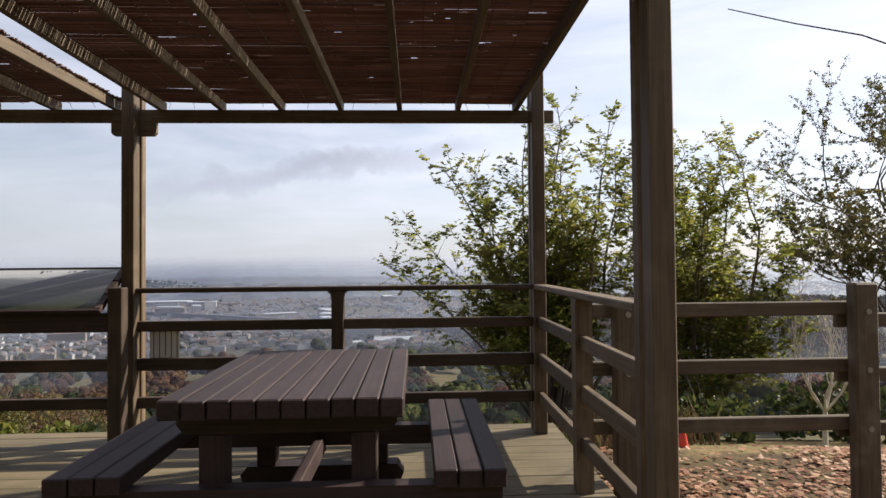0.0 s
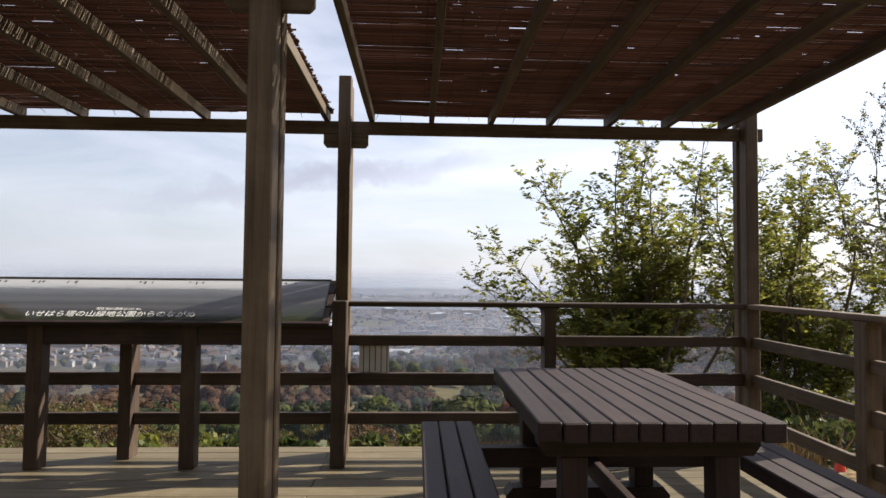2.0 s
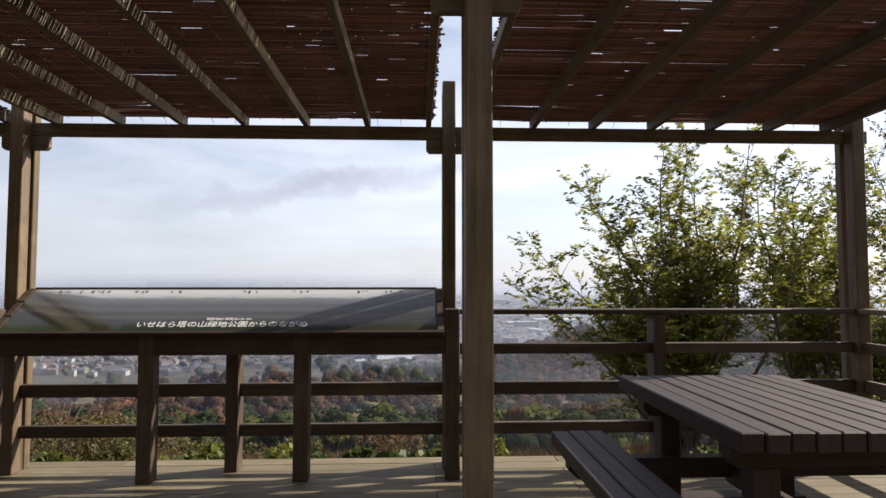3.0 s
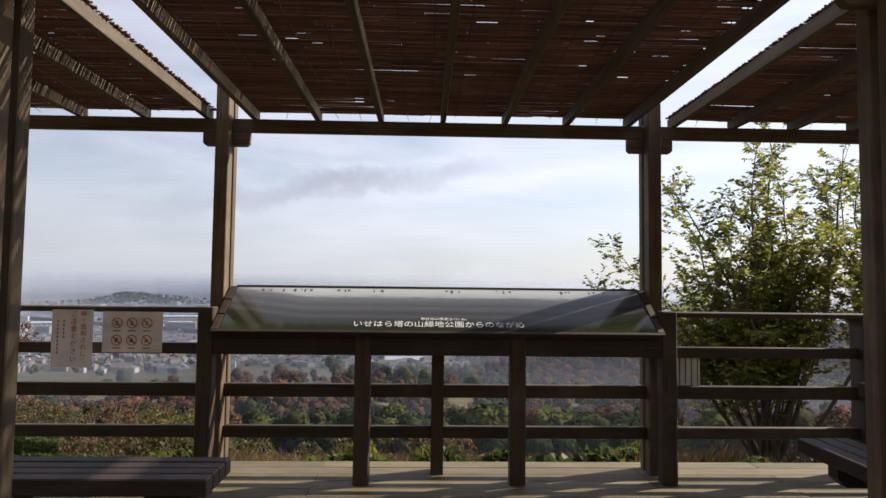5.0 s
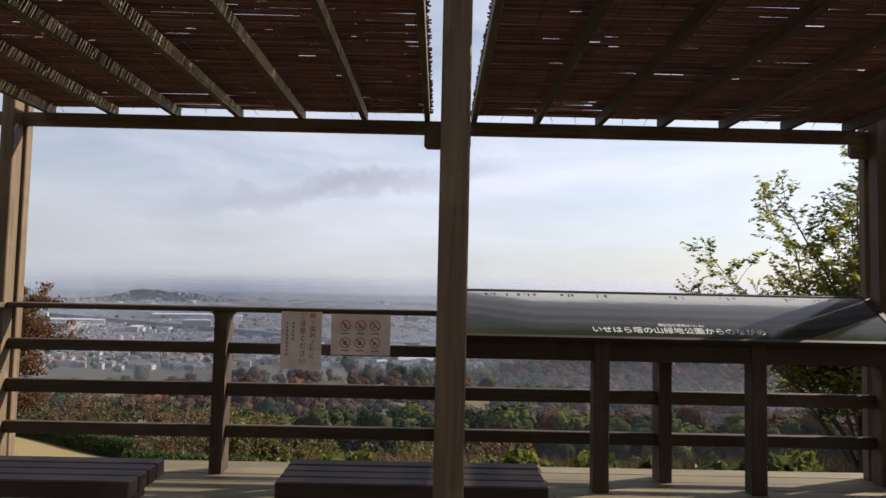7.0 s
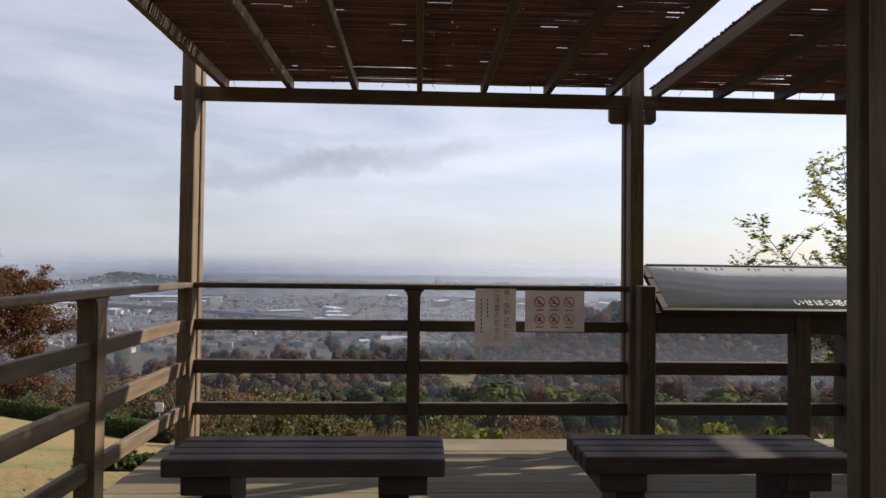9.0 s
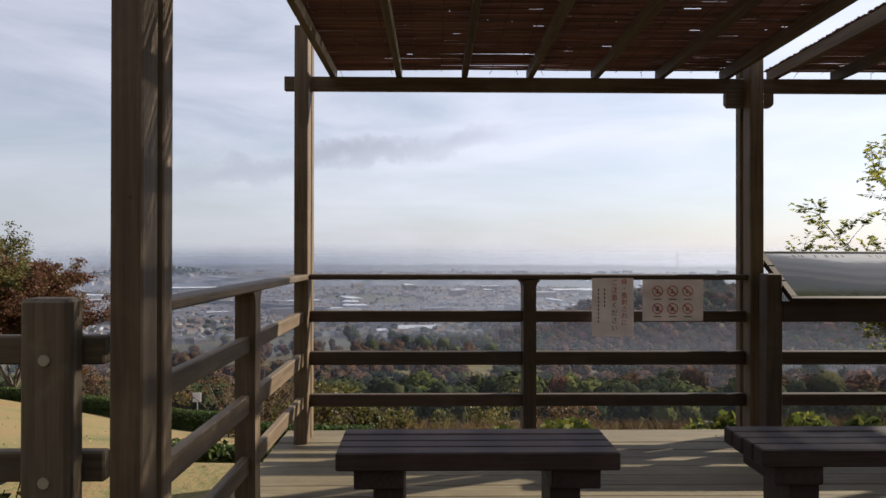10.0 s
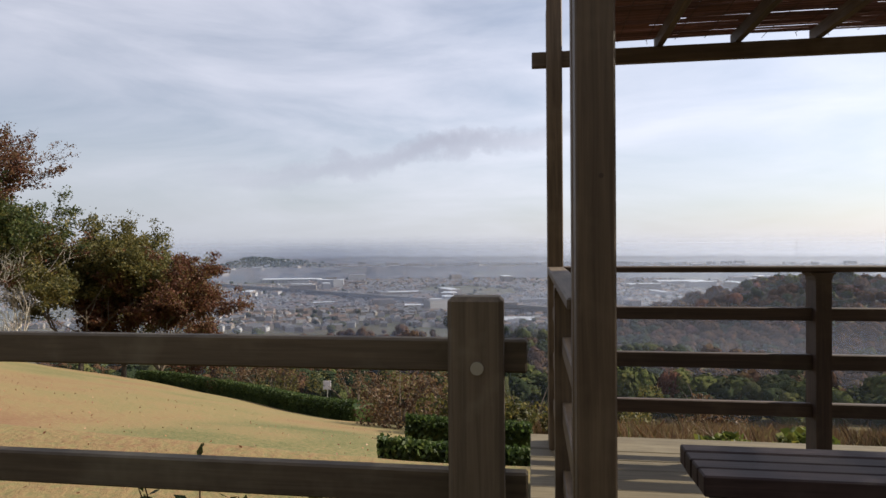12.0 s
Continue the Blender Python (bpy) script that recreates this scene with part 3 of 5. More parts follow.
# ---- picnic table with its benches ----
def build_picnic_table():
    x0, x1, y0, y1, top = -1.98, -0.975, 0.366, 1.808, 0.724
    t = empty("picnic_table", (x0 + x1) / 2, 1.09, 0, "dark brown timber picnic table with fixed plank benches", "table")
    rng = random.Random(2)
    n, gap = 10, 0.006
    w = (x1 - x0 - gap * (n - 1)) / n
    for k in range(n):
        a = x0 + k * (w + gap)
        dz = rng.uniform(-0.002, 0.002)
        piece("tabletop_plank", t, planks["y"], (a, a + w, y0 + rng.uniform(-0.004, 0.004), y1, top - 0.082 + dz, top + dz), 0.006)
    for bx in (-2.43, -0.85):
        for k in range(3):
            a = bx + k * 0.103
            dz = rng.uniform(-0.002, 0.002)
            piece("bench_plank", t, planks["y"], (a, a + 0.097, y0 + 0.005 + rng.uniform(-0.004, 0.004), 1.69, 0.345 + dz, 0.422 + dz), 0.006)
    for yc in (0.56, 1.52):
        c = 0.03
        xs = (x0 + 0.03, x1 - 0.03)
        pts = [(xs[0], 0.64), (xs[0], 0.56 + c), (xs[0] + c, 0.55), (xs[1] - c, 0.55), (xs[1], 0.56 + c), (xs[1], 0.64)]
        part("table_bearer", outline_slab(bmesh.new(), pts, "y", yc - 0.05, yc + 0.05), planks["x"], t)
        xs = (-2.4, -0.56)
        pts = [(xs[0], 0.343), (xs[0], 0.28), (xs[0] + 0.05, 0.235), (xs[1] - 0.05, 0.235), (xs[1], 0.28), (xs[1], 0.343)]
        part("bench_bearer", outline_slab(bmesh.new(), pts, "y", yc - 0.135, yc - 0.056), planks["x"], t)
        for lx in (-1.8, -1.15):
            piece("leg", t, planks["z"], (lx - 0.055, lx + 0.055, yc - 0.055, yc + 0.055, 0.1, 0.549), 0.005)
        xs = (-1.93, -1.02)
        pts = [(xs[0], 0.0), (xs[1], 0.0), (xs[1] + 0.02, 0.05), (xs[1] - 0.02, 0.099), (xs[0] + 0.02, 0.099), (xs[0] - 0.02, 0.05)]
        part("foot", outline_slab(bmesh.new(), pts, "y", yc - 0.06, yc + 0.06), planks["x"], t)
    piece("stretcher", t, planks["y"], (-1.5, -1.45, 0.62, 1.46, 0.19, 0.29), 0.005, "lighter timber stretcher")
    at_base(t)


build_picnic_table()


def build_bench():
    t = empty("bench", 0, 0, 0, "low dark brown plank bench standing on the deck", "bench", "plank benches")
    rng = random.Random(8)
    L, D = 1.195, 0.345
    w = (D - 0.018) / 4
    for k in range(4):
        a = k * (w + 0.006)
        dz = rng.uniform(-0.0015, 0.0015)
        piece("seat_plank", t, planks["x"], (-L / 2 + rng.uniform(-0.003, 0.003), L / 2, a, a + w, 0.343 + dz, 0.42 + dz), 0.006)
    for s in (-1, 1):
        xo, xi = s * (L / 2 - 0.075), s * (L / 2 - 0.285)
        piece("bearer", t, planks["y"], (min(xo, xi), max(xo, xi), 0.03, D - 0.03, 0.255, 0.342), 0.006)
        xo = s * (L / 2 - 0.155)
        piece("leg", t, planks["z"], (min(xo, xi), max(xo, xi), 0.06, D - 0.06, 0.0, 0.254), 0.006)
    return t


bench = build_bench()
bench.location = (-7.945, 0.885, 0.001)
copy_thing(bench, pose(-6.14, 0.915, 0.001))


# ---- panorama panel ----
def panel_point(u, v, lift=0.0):
    """u along the panel in metres, v up its slope from the near edge."""
    slope = math.atan2(0.277, 0.4)
    return Vector((u, 2.068 + v * math.cos(slope) - lift * math.sin(slope), 0.975 + v * math.sin(slope) + lift * math.cos(slope)))


def panel_quad(bm, u0, u1, v0, v1, lo, hi):
    vs = [bm.verts.new(panel_point(u, v, l)) for l in (lo, hi) for u, v in ((u0, v0), (u1, v0), (u1, v1), (u0, v1))]
    fs = [bm.faces.new([vs[i] for i in f]) for f in ((3, 2, 1, 0), (4, 5, 6, 7), (0, 1, 5, 4), (1, 2, 6, 5), (2, 3, 7, 6), (3, 0, 4, 7))]
    bmesh.ops.recalc_face_normals(bm, faces=fs)
    return bm


def panorama_material():
    """A glossy printed panorama: pale sky, far plain and dark wooded slopes at both ends."""
    m, t, b = base_material("panorama_print", 0.09, 0.5)
    co = t.nodes.new("ShaderNodeTexCoord")
    sep = t.nodes.new("ShaderNodeSeparateXYZ")
    noise_a = node(t, "ShaderNodeTexNoise", Scale=3.0, Detail=8.0, Roughness=0.7)
    mp2 = t.nodes.new("ShaderNodeMapping")
    mp2.inputs["Scale"].default_value = (2.4, 30.0, 30.0)
    ln = t.nodes.new("ShaderNodeMath")
    ln.operation = "MULTIPLY_ADD"
    ln.inputs[1].default_value = 0.2
    sky_r = ramp_node(t, [(0.0, (0.035, 0.042, 0.018)), (0.2, (0.02, 0.024, 0.014)), (0.36, (0.03, 0.03, 0.03)), (0.42, (0.065, 0.062, 0.06)), (0.5, (0.035, 0.037, 0.042)), (0.6, (0.08, 0.083, 0.092)), (0.68, (0.06, 0.066, 0.08)), (0.84, (0.13, 0.14, 0.16)), (0.9, (0.38, 0.4, 0.44)), (1.0, (0.48, 0.5, 0.54))])
    up = t.nodes.new("ShaderNodeMapRange")
    up.inputs["From Min"].default_value, up.inputs["From Max"].default_value = 0.98, 1.255
    hill = node(t, "ShaderNodeMapRange")
    hill.inputs["From Min"].default_value, hill.inputs["From Max"].default_value = 0.9, 1.5
    hill.inputs["To Min"].default_value, hill.inputs["To Max"].default_value = 0.0, 0.24
    mid = t.nodes.new("ShaderNodeMath")
    mid.operation = "ADD"
    mid.inputs[1].default_value = 4.495
    absn = t.nodes.new("ShaderNodeMath")
    absn.operation = "ABSOLUTE"
    sub = t.nodes.new("ShaderNodeMath")
    sub.operation = "SUBTRACT"
    links(t, (co.outputs["Object"], mp2.inputs["Vector"]), (mp2.outputs["Vector"], noise_a.inputs["Vector"]), (co.outputs["Object"], sep.inputs["Vector"]),
          (sep.outputs["Z"], up.inputs["Value"]), (sep.outputs["X"], mid.inputs[0]), (mid.outputs["Value"], absn.inputs[0]), (absn.outputs["Value"], hill.inputs["Value"]),
          (up.outputs["Result"], sub.inputs[0]), (hill.outputs["Result"], sub.inputs[1]),
          (noise_a.outputs["Fac"], ln.inputs[0]), (sub.outputs["Value"], ln.inputs[2]), (ln.outputs["Value"], sky_r.inputs["Fac"]), (sky_r.outputs["Color"], b.inputs["Base Color"]))
    return m


def build_panel():
    stand = empty("panorama_board", -4.495, 2.2, 0, "sloping glossy panorama board on a dark timber stand", "information board")
    # posts, legs and edge strips take the railing timber with shade in its colour
    for px in (-6.0, -2.99):
        part("end_post", block(bmesh.new(), px - 0.05, px + 0.05, 2.14, 2.235, 0.0, 1.122, 0.006), shaded_railing_wood["z"], stand)
    for lx in (-4.99, -3.985):
        part("leg", block(bmesh.new(), lx - 0.05, lx + 0.05, 2.13, 2.23, 0.0, 0.97, 0.005), shaded_railing_wood["z"], stand)
    part("front_beam", block(bmesh.new(), -5.949, -3.041, 2.142, 2.19, 0.822, 0.95, 0.004), planks["x"], stand)
    part("board_backing", panel_quad(bmesh.new(), -5.94, -3.05, -0.005, 0.49, -0.025, -0.001), planks["x"], stand)
    for k in range(3):
        for u0, u1 in ((-5.94, -5.9), (-3.09, -3.05)):
            part("edge_strip", panel_quad(bmesh.new(), u0, u1, 0.01 + k * 0.16, 0.155 + k * 0.16, 0.0, 0.012), shaded_railing_wood["y"], stand)
    sheet = part("printed_panorama", panel_quad(bmesh.new(), -5.893, -3.097, 0.012, 0.478, 0.0, 0.006), panorama_material(), stand, "glossy printed panorama photograph")
    part("edge_trim", panel_quad(bmesh.new(), -5.9, -3.09, 0.479, 0.49, -0.001, 0.012), planks["x"], stand)
    part("edge_trim", panel_quad(bmesh.new(), -5.94, -3.05, -0.012, 0.009, -0.001, 0.01), planks["x"], stand)
    slope = math.atan2(0.277, 0.4)
    def face(u, v):
        return Matrix.Translation(panel_point(u, v, 0.0072)) @ Matrix.Rotation(slope, 4, "X")
    lettering("title", "いせはら塔の山緑地公園からのながめ", 0.0655, face(-4.5, 0.075), pale_ink, sheet, "white printed title")
    lettering("caption", "現在地の標高は131.4m", 0.03, face(-4.47, 0.132), pale_ink, sheet, "white printed caption")
    rng = random.Random(5)
    for k in range(26):
        u = (-5.72, -5.5, -5.2, -4.95, -4.45, -4.1, -3.65, -3.45)[k % 8] + (k // 8) * rng.uniform(0.03, 0.05)
        hgt = rng.uniform(0.012, 0.035)
        part("place_label", panel_quad(bmesh.new(), u, u + rng.uniform(0.006, 0.02), 0.455 - hgt, 0.455, 0.0061, 0.0068), black_ink, sheet)
    at_base(stand)


build_panel()


# ---- notices on the railing ----
def curved_sheet(bm, x0, x1, z0, z1, y, bow):
    n = 8
    rows = []
    for thick in (0.0, 0.0012):
        rows.append([[bm.verts.new((x0 + (x1 - x0) * i / n, y + thick + bow * math.sin(math.pi * j / 4) * 0.5 + 0.003 * math.sin(5 * i / n), z0 + (z1 - z0) * j / 4)) for i in range(n + 1)] for j in range(5)])
    for j in range(4):
        for i in range(n):
            bm.faces.new((rows[0][j][i], rows[0][j][i + 1], rows[0][j + 1][i + 1], rows[0][j + 1][i]))
            bm.faces.new((rows[1][j][i], rows[1][j + 1][i], rows[1][j + 1][i + 1], rows[1][j][i + 1]))
    for f in range(n):
        bm.faces.new((rows[0][0][f + 1], rows[0][0][f], rows[1][0][f], rows[1][0][f + 1]))
        bm.faces.new((rows[0][4][f], rows[0][4][f + 1], rows[1][4][f + 1], rows[1][4][f]))
    return bm


def flat_text(x, y, z):
    return Matrix.Translation((x, y, z)) @ Matrix.Rotation(radians(90), 4, "X")


def ring_sign(bm, x, z, y, r):
    """A prohibition ring with its bar and a small plain shape inside."""
    n = 20
    for k in range(n):
        a, b = math.tau * k / n, math.tau * (k + 1) / n
        bm.faces.new([bm.verts.new((x + q * math.cos(c), y, z + q * math.sin(c))) for q, c in ((r, a), (r, b), (r * 0.84, b), (r * 0.84, a))])
    d = r * 0.6
    e = r * 0.08
    bm.faces.new([bm.verts.new((x + p, y - 0.0004, z + q)) for p, q in ((-d - e, d - e), (-d + e, d + e), (d + e, -d + e), (d - e, -d - e))])


def build_notices():
    y = FAR + 0.008
    s = part("insect_notice", curved_sheet(bmesh.new(), -7.092, -6.818, 0.7, 1.085, y, -0.004), white_paper)
    tagged(s, "white laminated notice with red vertical writing on the railing", "notice")
    for k, ch in enumerate("ご注意ください"):
        lettering("red_writing" if k < 3 else "black_writing", ch, 0.044, flat_text(-6.945, y - 0.006, 1.055 - k * 0.05), red_ink if k < 3 else black_ink, s)
    for k, ch in enumerate("蜂・虫刺されに"):
        lettering("red_writing", ch, 0.042, flat_text(-6.88, y - 0.006, 1.06 - k * 0.045), red_ink, s)
    for x, n in ((-7.01, 5), (-7.05, 9)):
        for k in range(n):
            part("fine_print", block(bmesh.new(), x - 0.004, x + 0.004, y - 0.0062, y - 0.0056, 1.0 - k * 0.026, 1.016 - k * 0.026, 0), black_ink, s)
    s = part("rules_notice", curved_sheet(bmesh.new(), -6.757, -6.357, 0.803, 1.076, y, -0.004), white_paper)
    tagged(s, "white laminated notice with six red prohibition signs", "notice")
    for j, z in enumerate((1.0, 0.885)):
        for k in range(3):
            x = -6.66 + k * 0.1
            bm = bmesh.new()
            ring_sign(bm, x, z, y - 0.0068, 0.036)
            part("prohibition_sign", bm, red_ink, s)
            bm = bmesh.new()
            block(bm, x - 0.013, x + 0.008 - 0.004 * k, y - 0.0064, y - 0.0058, z - 0.013, z - 0.006 + 0.004 * j, 0)
            block(bm, x - 0.003, x + 0.004 + 0.004 * j, y - 0.0064, y - 0.0058, z - 0.004, z + 0.014 - 0.003 * k, 0)
            part("symbol", bm, black_ink, s)
            part("fine_print", block(bmesh.new(), x - 0.026, x + 0.026, y - 0.0062, y - 0.0056, z - 0.056, z - 0.05, 0), black_ink, s)
    s = part("faded_notice", curved_sheet(bmesh.new(), -2.878, -2.662, 0.525, 0.822, y + 0.08, -0.004), grey_paper)
    tagged(s, "faded grey laminated notice with illegible lines", "notice")
    for k in range(5):
        x = -2.85 + k * 0.042
        part("faded_line", block(bmesh.new(), x, x + 0.007, y + 0.0735, y + 0.0742, 0.57 + 0.02 * (k % 3), 0.79, 0), black_ink, s)


build_notices()


# ---- fences ----
def build_fence(name, posts, y, tops, rails, ends, rail_y, label, bolt_side=-1):
    t = empty(name, posts[0], y, float(height(posts[0], y)), label, "fence", "park fences")
    for px, top in zip(posts, tops):
        base = float(height(px, y)) - 0.1
        p = part("fence_post", block(bmesh.new(), px - 0.072, px + 0.072, y, y + 0.09, base, top, 0.012), fencewood["z"], t)
        for z0, z1 in rails:
            bx = px + 0.005
            part("bolt", cylinder(bmesh.new(), (bx, y - 0.006, (z0 + z1) / 2 - 0.015), (bx, y + 0.004, (z0 + z1) / 2 - 0.015), 0.017, 0.017, 14), steel, p)
    for a, b in ends:
        for z0, z1 in rails:
            part("rail", block(bmesh.new(), a, b, *rail_y, z0, z1, 0.006), fencewood["x"], t)
    at_base(t)


build_fence("park_fence", (-9.287, -11.3, -13.3), 0.16, (1.117, 1.1, 1.09), ((0.905, 0.995), (0.54, 0.635), (0.17, 0.265)), ((-13.5, -9.155),), (0.251, 0.293), "weathered grey-brown post and rail fence beside the lawn")
build_fence("park_fence", (0.3, 1.735), 1.33, (1.06, 1.135), ((0.938, 1.022), (0.595, 0.68), (0.248, 0.335)), ((0.118, 1.82), ), (1.421, 1.461), "weathered post and rail fence at the end of the deck")
build_fence("park_fence", (3.15,), 1.36, (1.1,), ((0.86, 0.945), (0.53, 0.615), (0.2, 0.285)), ((1.63, 3.3), ), (1.451, 1.491), "weathered post and rail fence stepping down the slope")


# ---- trees ----
def tube(verts, faces, pts, radii, sides=6):
    b = len(verts)
    for k, (p, r) in enumerate(zip(pts, radii)):
        d = (pts[min(k + 1, len(pts) - 1)] - pts[max(k - 1, 0)]).normalized()
        u = d.orthogonal().normalized()
        w = d.cross(u)
        verts.extend([tuple(p + (u * math.cos(math.tau * s / sides) + w * math.sin(math.tau * s / sides)) * r) for s in range(sides)])
    for k in range(len(pts) - 1):
        for s in range(sides):
            faces.append((b + k * sides + s, b + k * sides + (s + 1) % sides, b + (k + 1) * sides + (s + 1) % sides, b + (k + 1) * sides + s))


def grow(rng, start, direction, length, radius, depth, verts, faces, tips, spread, lift):
    n = 5
    pts, radii = [start.copy()], [radius]
    d = direction.normalized()
    for k in range(n):
        d = (d + Vector((rng.gauss(0, 0.14), rng.gauss(0, 0.14), rng.gauss(0, 0.1) + lift))).normalized()
        pts.append(pts[-1] + d * length / n)
        radii.append(radius * (1 - 0.62 * (k + 1) / n))
    tube(verts, faces, pts, radii, 7 if depth > 2 else 4)
    if depth <= 1:
        for _ in range(14 if depth == 0 else 8):
            f = rng.uniform(0.15, 1.0) * n
            k = min(int(f), n - 1)
            tips.append((pts[k].lerp(pts[k + 1], f - k), d.copy()))
    if depth == 0:
        return
    kids = 3 if depth > 1 else 5
    for k in range(kids + (1 if rng.random() < 0.5 else 0)):
        at = pts[rng.choice([2, 3, 4, 5]) if k else 5]
        turn = Vector((rng.gauss(0, 1), rng.gauss(0, 1), rng.gauss(0.1, 0.6))).normalized()
        grow(rng, at, d + turn * spread, length * rng.uniform(0.55, 0.8), radius * 0.45, depth - 1, verts, faces, tips, spread, lift)


def build_tree(x, y, tall, limbs, leaf_mat, bark_mat, leaf_size, per_tip, label, seed, depth=3, spread=0.85, lift=0.05, reach=0.3, scatter=0.16, thick=0.035, z=None, bare=0.0, squash=1.0, trunk=0.16):
    rng = random.Random(seed)
    nrng = np.random.default_rng(seed)
    base = Vector((x, y, (float(height(x, y)) if z is None else z) - 0.05))
    t = empty("tree", *base, label, "tree")
    verts, faces, tips = [], [], []
    split = base + Vector((rng.uniform(-0.1, 0.1), rng.uniform(-0.1, 0.1), tall * trunk))
    tube(verts, faces, [base, base.lerp(split, 0.15), base.lerp(split, 0.6), split], [tall * thick * 1.5, tall * thick * 1.05, tall * thick * 0.9, tall * thick * 0.8], 9)
    for k in range(limbs):
        a = math.tau * (k + rng.uniform(-0.3, 0.3)) / limbs
        d = Vector((math.cos(a) * reach * 2, math.sin(a) * reach * 2, rng.uniform(0.6, 1.2) * squash))
        grow(rng, split, d, tall * rng.uniform(0.32, 0.44), tall * thick * 0.5, depth, verts, faces, tips, spread, lift)
    mesh = bpy.data.meshes.new("trunk")
    mesh.from_pydata(verts, [], faces)
    mesh.polygons.foreach_set("use_smooth", [True] * len(faces))
    link_mesh("trunk", mesh, bark_mat, t)
    if per_tip:
        tips = [p for p in tips if rng.random() >= bare]
        c = np.repeat(np.array([tuple(p) for p, _ in tips]), per_tip, axis=0)
        c = c + nrng.normal(size=c.shape) * scatter * np.array([1.0, 1.0, 0.6])
        link_mesh("crown", quads_mesh("crown", c, leaf_size, nrng, 0.0), leaf_mat, t, kind="stuff")
    at_base(t)
    return len(tips)


def bough(verts, faces, a, b, rng, radius, sag, n=8, sides=6):
    """A bent, tapering limb from a to b."""
    mid = (b - a).length * sag
    bend = Vector((rng.uniform(-1, 1), rng.uniform(-1, 1), rng.uniform(0.1, 0.6))) * mid
    pts = []
    for k in range(n + 1):
        f = k / n
        wob = Vector((rng.gauss(0, 1), rng.gauss(0, 1), rng.gauss(0, 1))) * (b - a).length * 0.008 * (0 if k in (0, n) else 1)
        pts.append(a.lerp(b, f) + bend * (4 * f * (1 - f)) + wob)
    tube(verts, faces, pts, [max(0.003, radius * (1 - 0.88 * k / n)) for k in range(n + 1)], sides)
    return pts


def build_spray_tree(x, y, outline, inner, leaf_mat, leaf_size, label, seed):
    """A many-stemmed tree whose limbs carry flat sprays of paired leaves; outline: limb ends across and above the base."""
    rng = random.Random(seed)
    nrng = np.random.default_rng(seed)
    base = Vector((x, y, float(height(x, y)) - 0.05))
    t = empty("tree", *base, label, "tree")
    verts, faces, centres, ways = [], [], [], []
    stems = [Vector((dx * 0.96, rng.uniform(-1.0, 1.0), dz)) for dx, dz in outline]
    for k in range(inner):
        i = rng.randrange(len(stems) - 1) if len(stems) > 1 else 0
        mix = stems[i].lerp(stems[(i + 1) % len(outline)], rng.random())
        stems.append(Vector((mix.x * rng.uniform(0.45, 1.05), rng.uniform(-1.4, 1.4), mix.z * rng.uniform(0.42, 0.97))))
    for number, stem in enumerate(stems):
        foot = base + Vector((rng.uniform(-0.12, 0.12), rng.uniform(-0.12, 0.12), 0))
        line = bough(verts, faces, foot, base + stem, rng, 0.0085 * stem.length, 0.09, 10)
        for k in range(28):
            f = 0.42 + 0.58 * (k + rng.random()) / 28
            i = min(int(f * 10), 9)
            at = line[i].lerp(line[i + 1], f * 10 - i)
            along = (line[i + 1] - line[i]).normalized()
            side = Vector((rng.gauss(0, 1), rng.gauss(0, 0.8), rng.gauss(0.25, 0.5))).normalized()
            way = (along * rng.uniform(0.35, 0.9) + side).normalized()
            ln = rng.uniform(0.4, 1.05) * (1.25 - 0.8 * f)
            shoot = bough(verts, faces, at, at + way * ln, rng, 0.007, 0.06, 4, 4)
            for _ in range(5):
                j = rng.randrange(1, 5)
                flat = way.cross(Vector((0, 0, 1))).normalized() * rng.choice((-1, 1))
                twig_way = (way * rng.uniform(0.4, 1.1) + flat * rng.uniform(0.1, 1.0) + Vector((0, 0, rng.uniform(-0.4, 0.75)))).normalized()
                twig = rng.uniform(0.14, 0.32)
                tube(verts, faces, [shoot[j], shoot[j] + twig_way * twig], [0.0035, 0.0015], 3)
                across = twig_way.cross(Vector((0, 0, 1))).normalized()
                for q in range(5):
                    p = shoot[j] + twig_way * twig * (0.25 + 0.78 * q / 4)
                    for sgn in (-1, 1):
                        if rng.random() < 0.3:
                            continue
                        d = (across * sgn + twig_way * 0.55 + Vector((rng.gauss(0, 0.3), rng.gauss(0, 0.3), rng.uniform(-0.9, 0.3)))).normalized()
                        centres.append(tuple(p + d * leaf_size * 0.7))
                        ways.append(tuple(d))
    mesh = bpy.data.meshes.new("trunk")
    mesh.from_pydata(verts, [], faces)
    mesh.polygons.foreach_set("use_smooth", [True] * len(faces))
    link_mesh("trunk", mesh, bark, t)
    link_mesh("crown", leaf_mesh("crown", centres, ways, leaf_size, nrng), leaf_mat, t, kind="stuff")
    at_base(t)


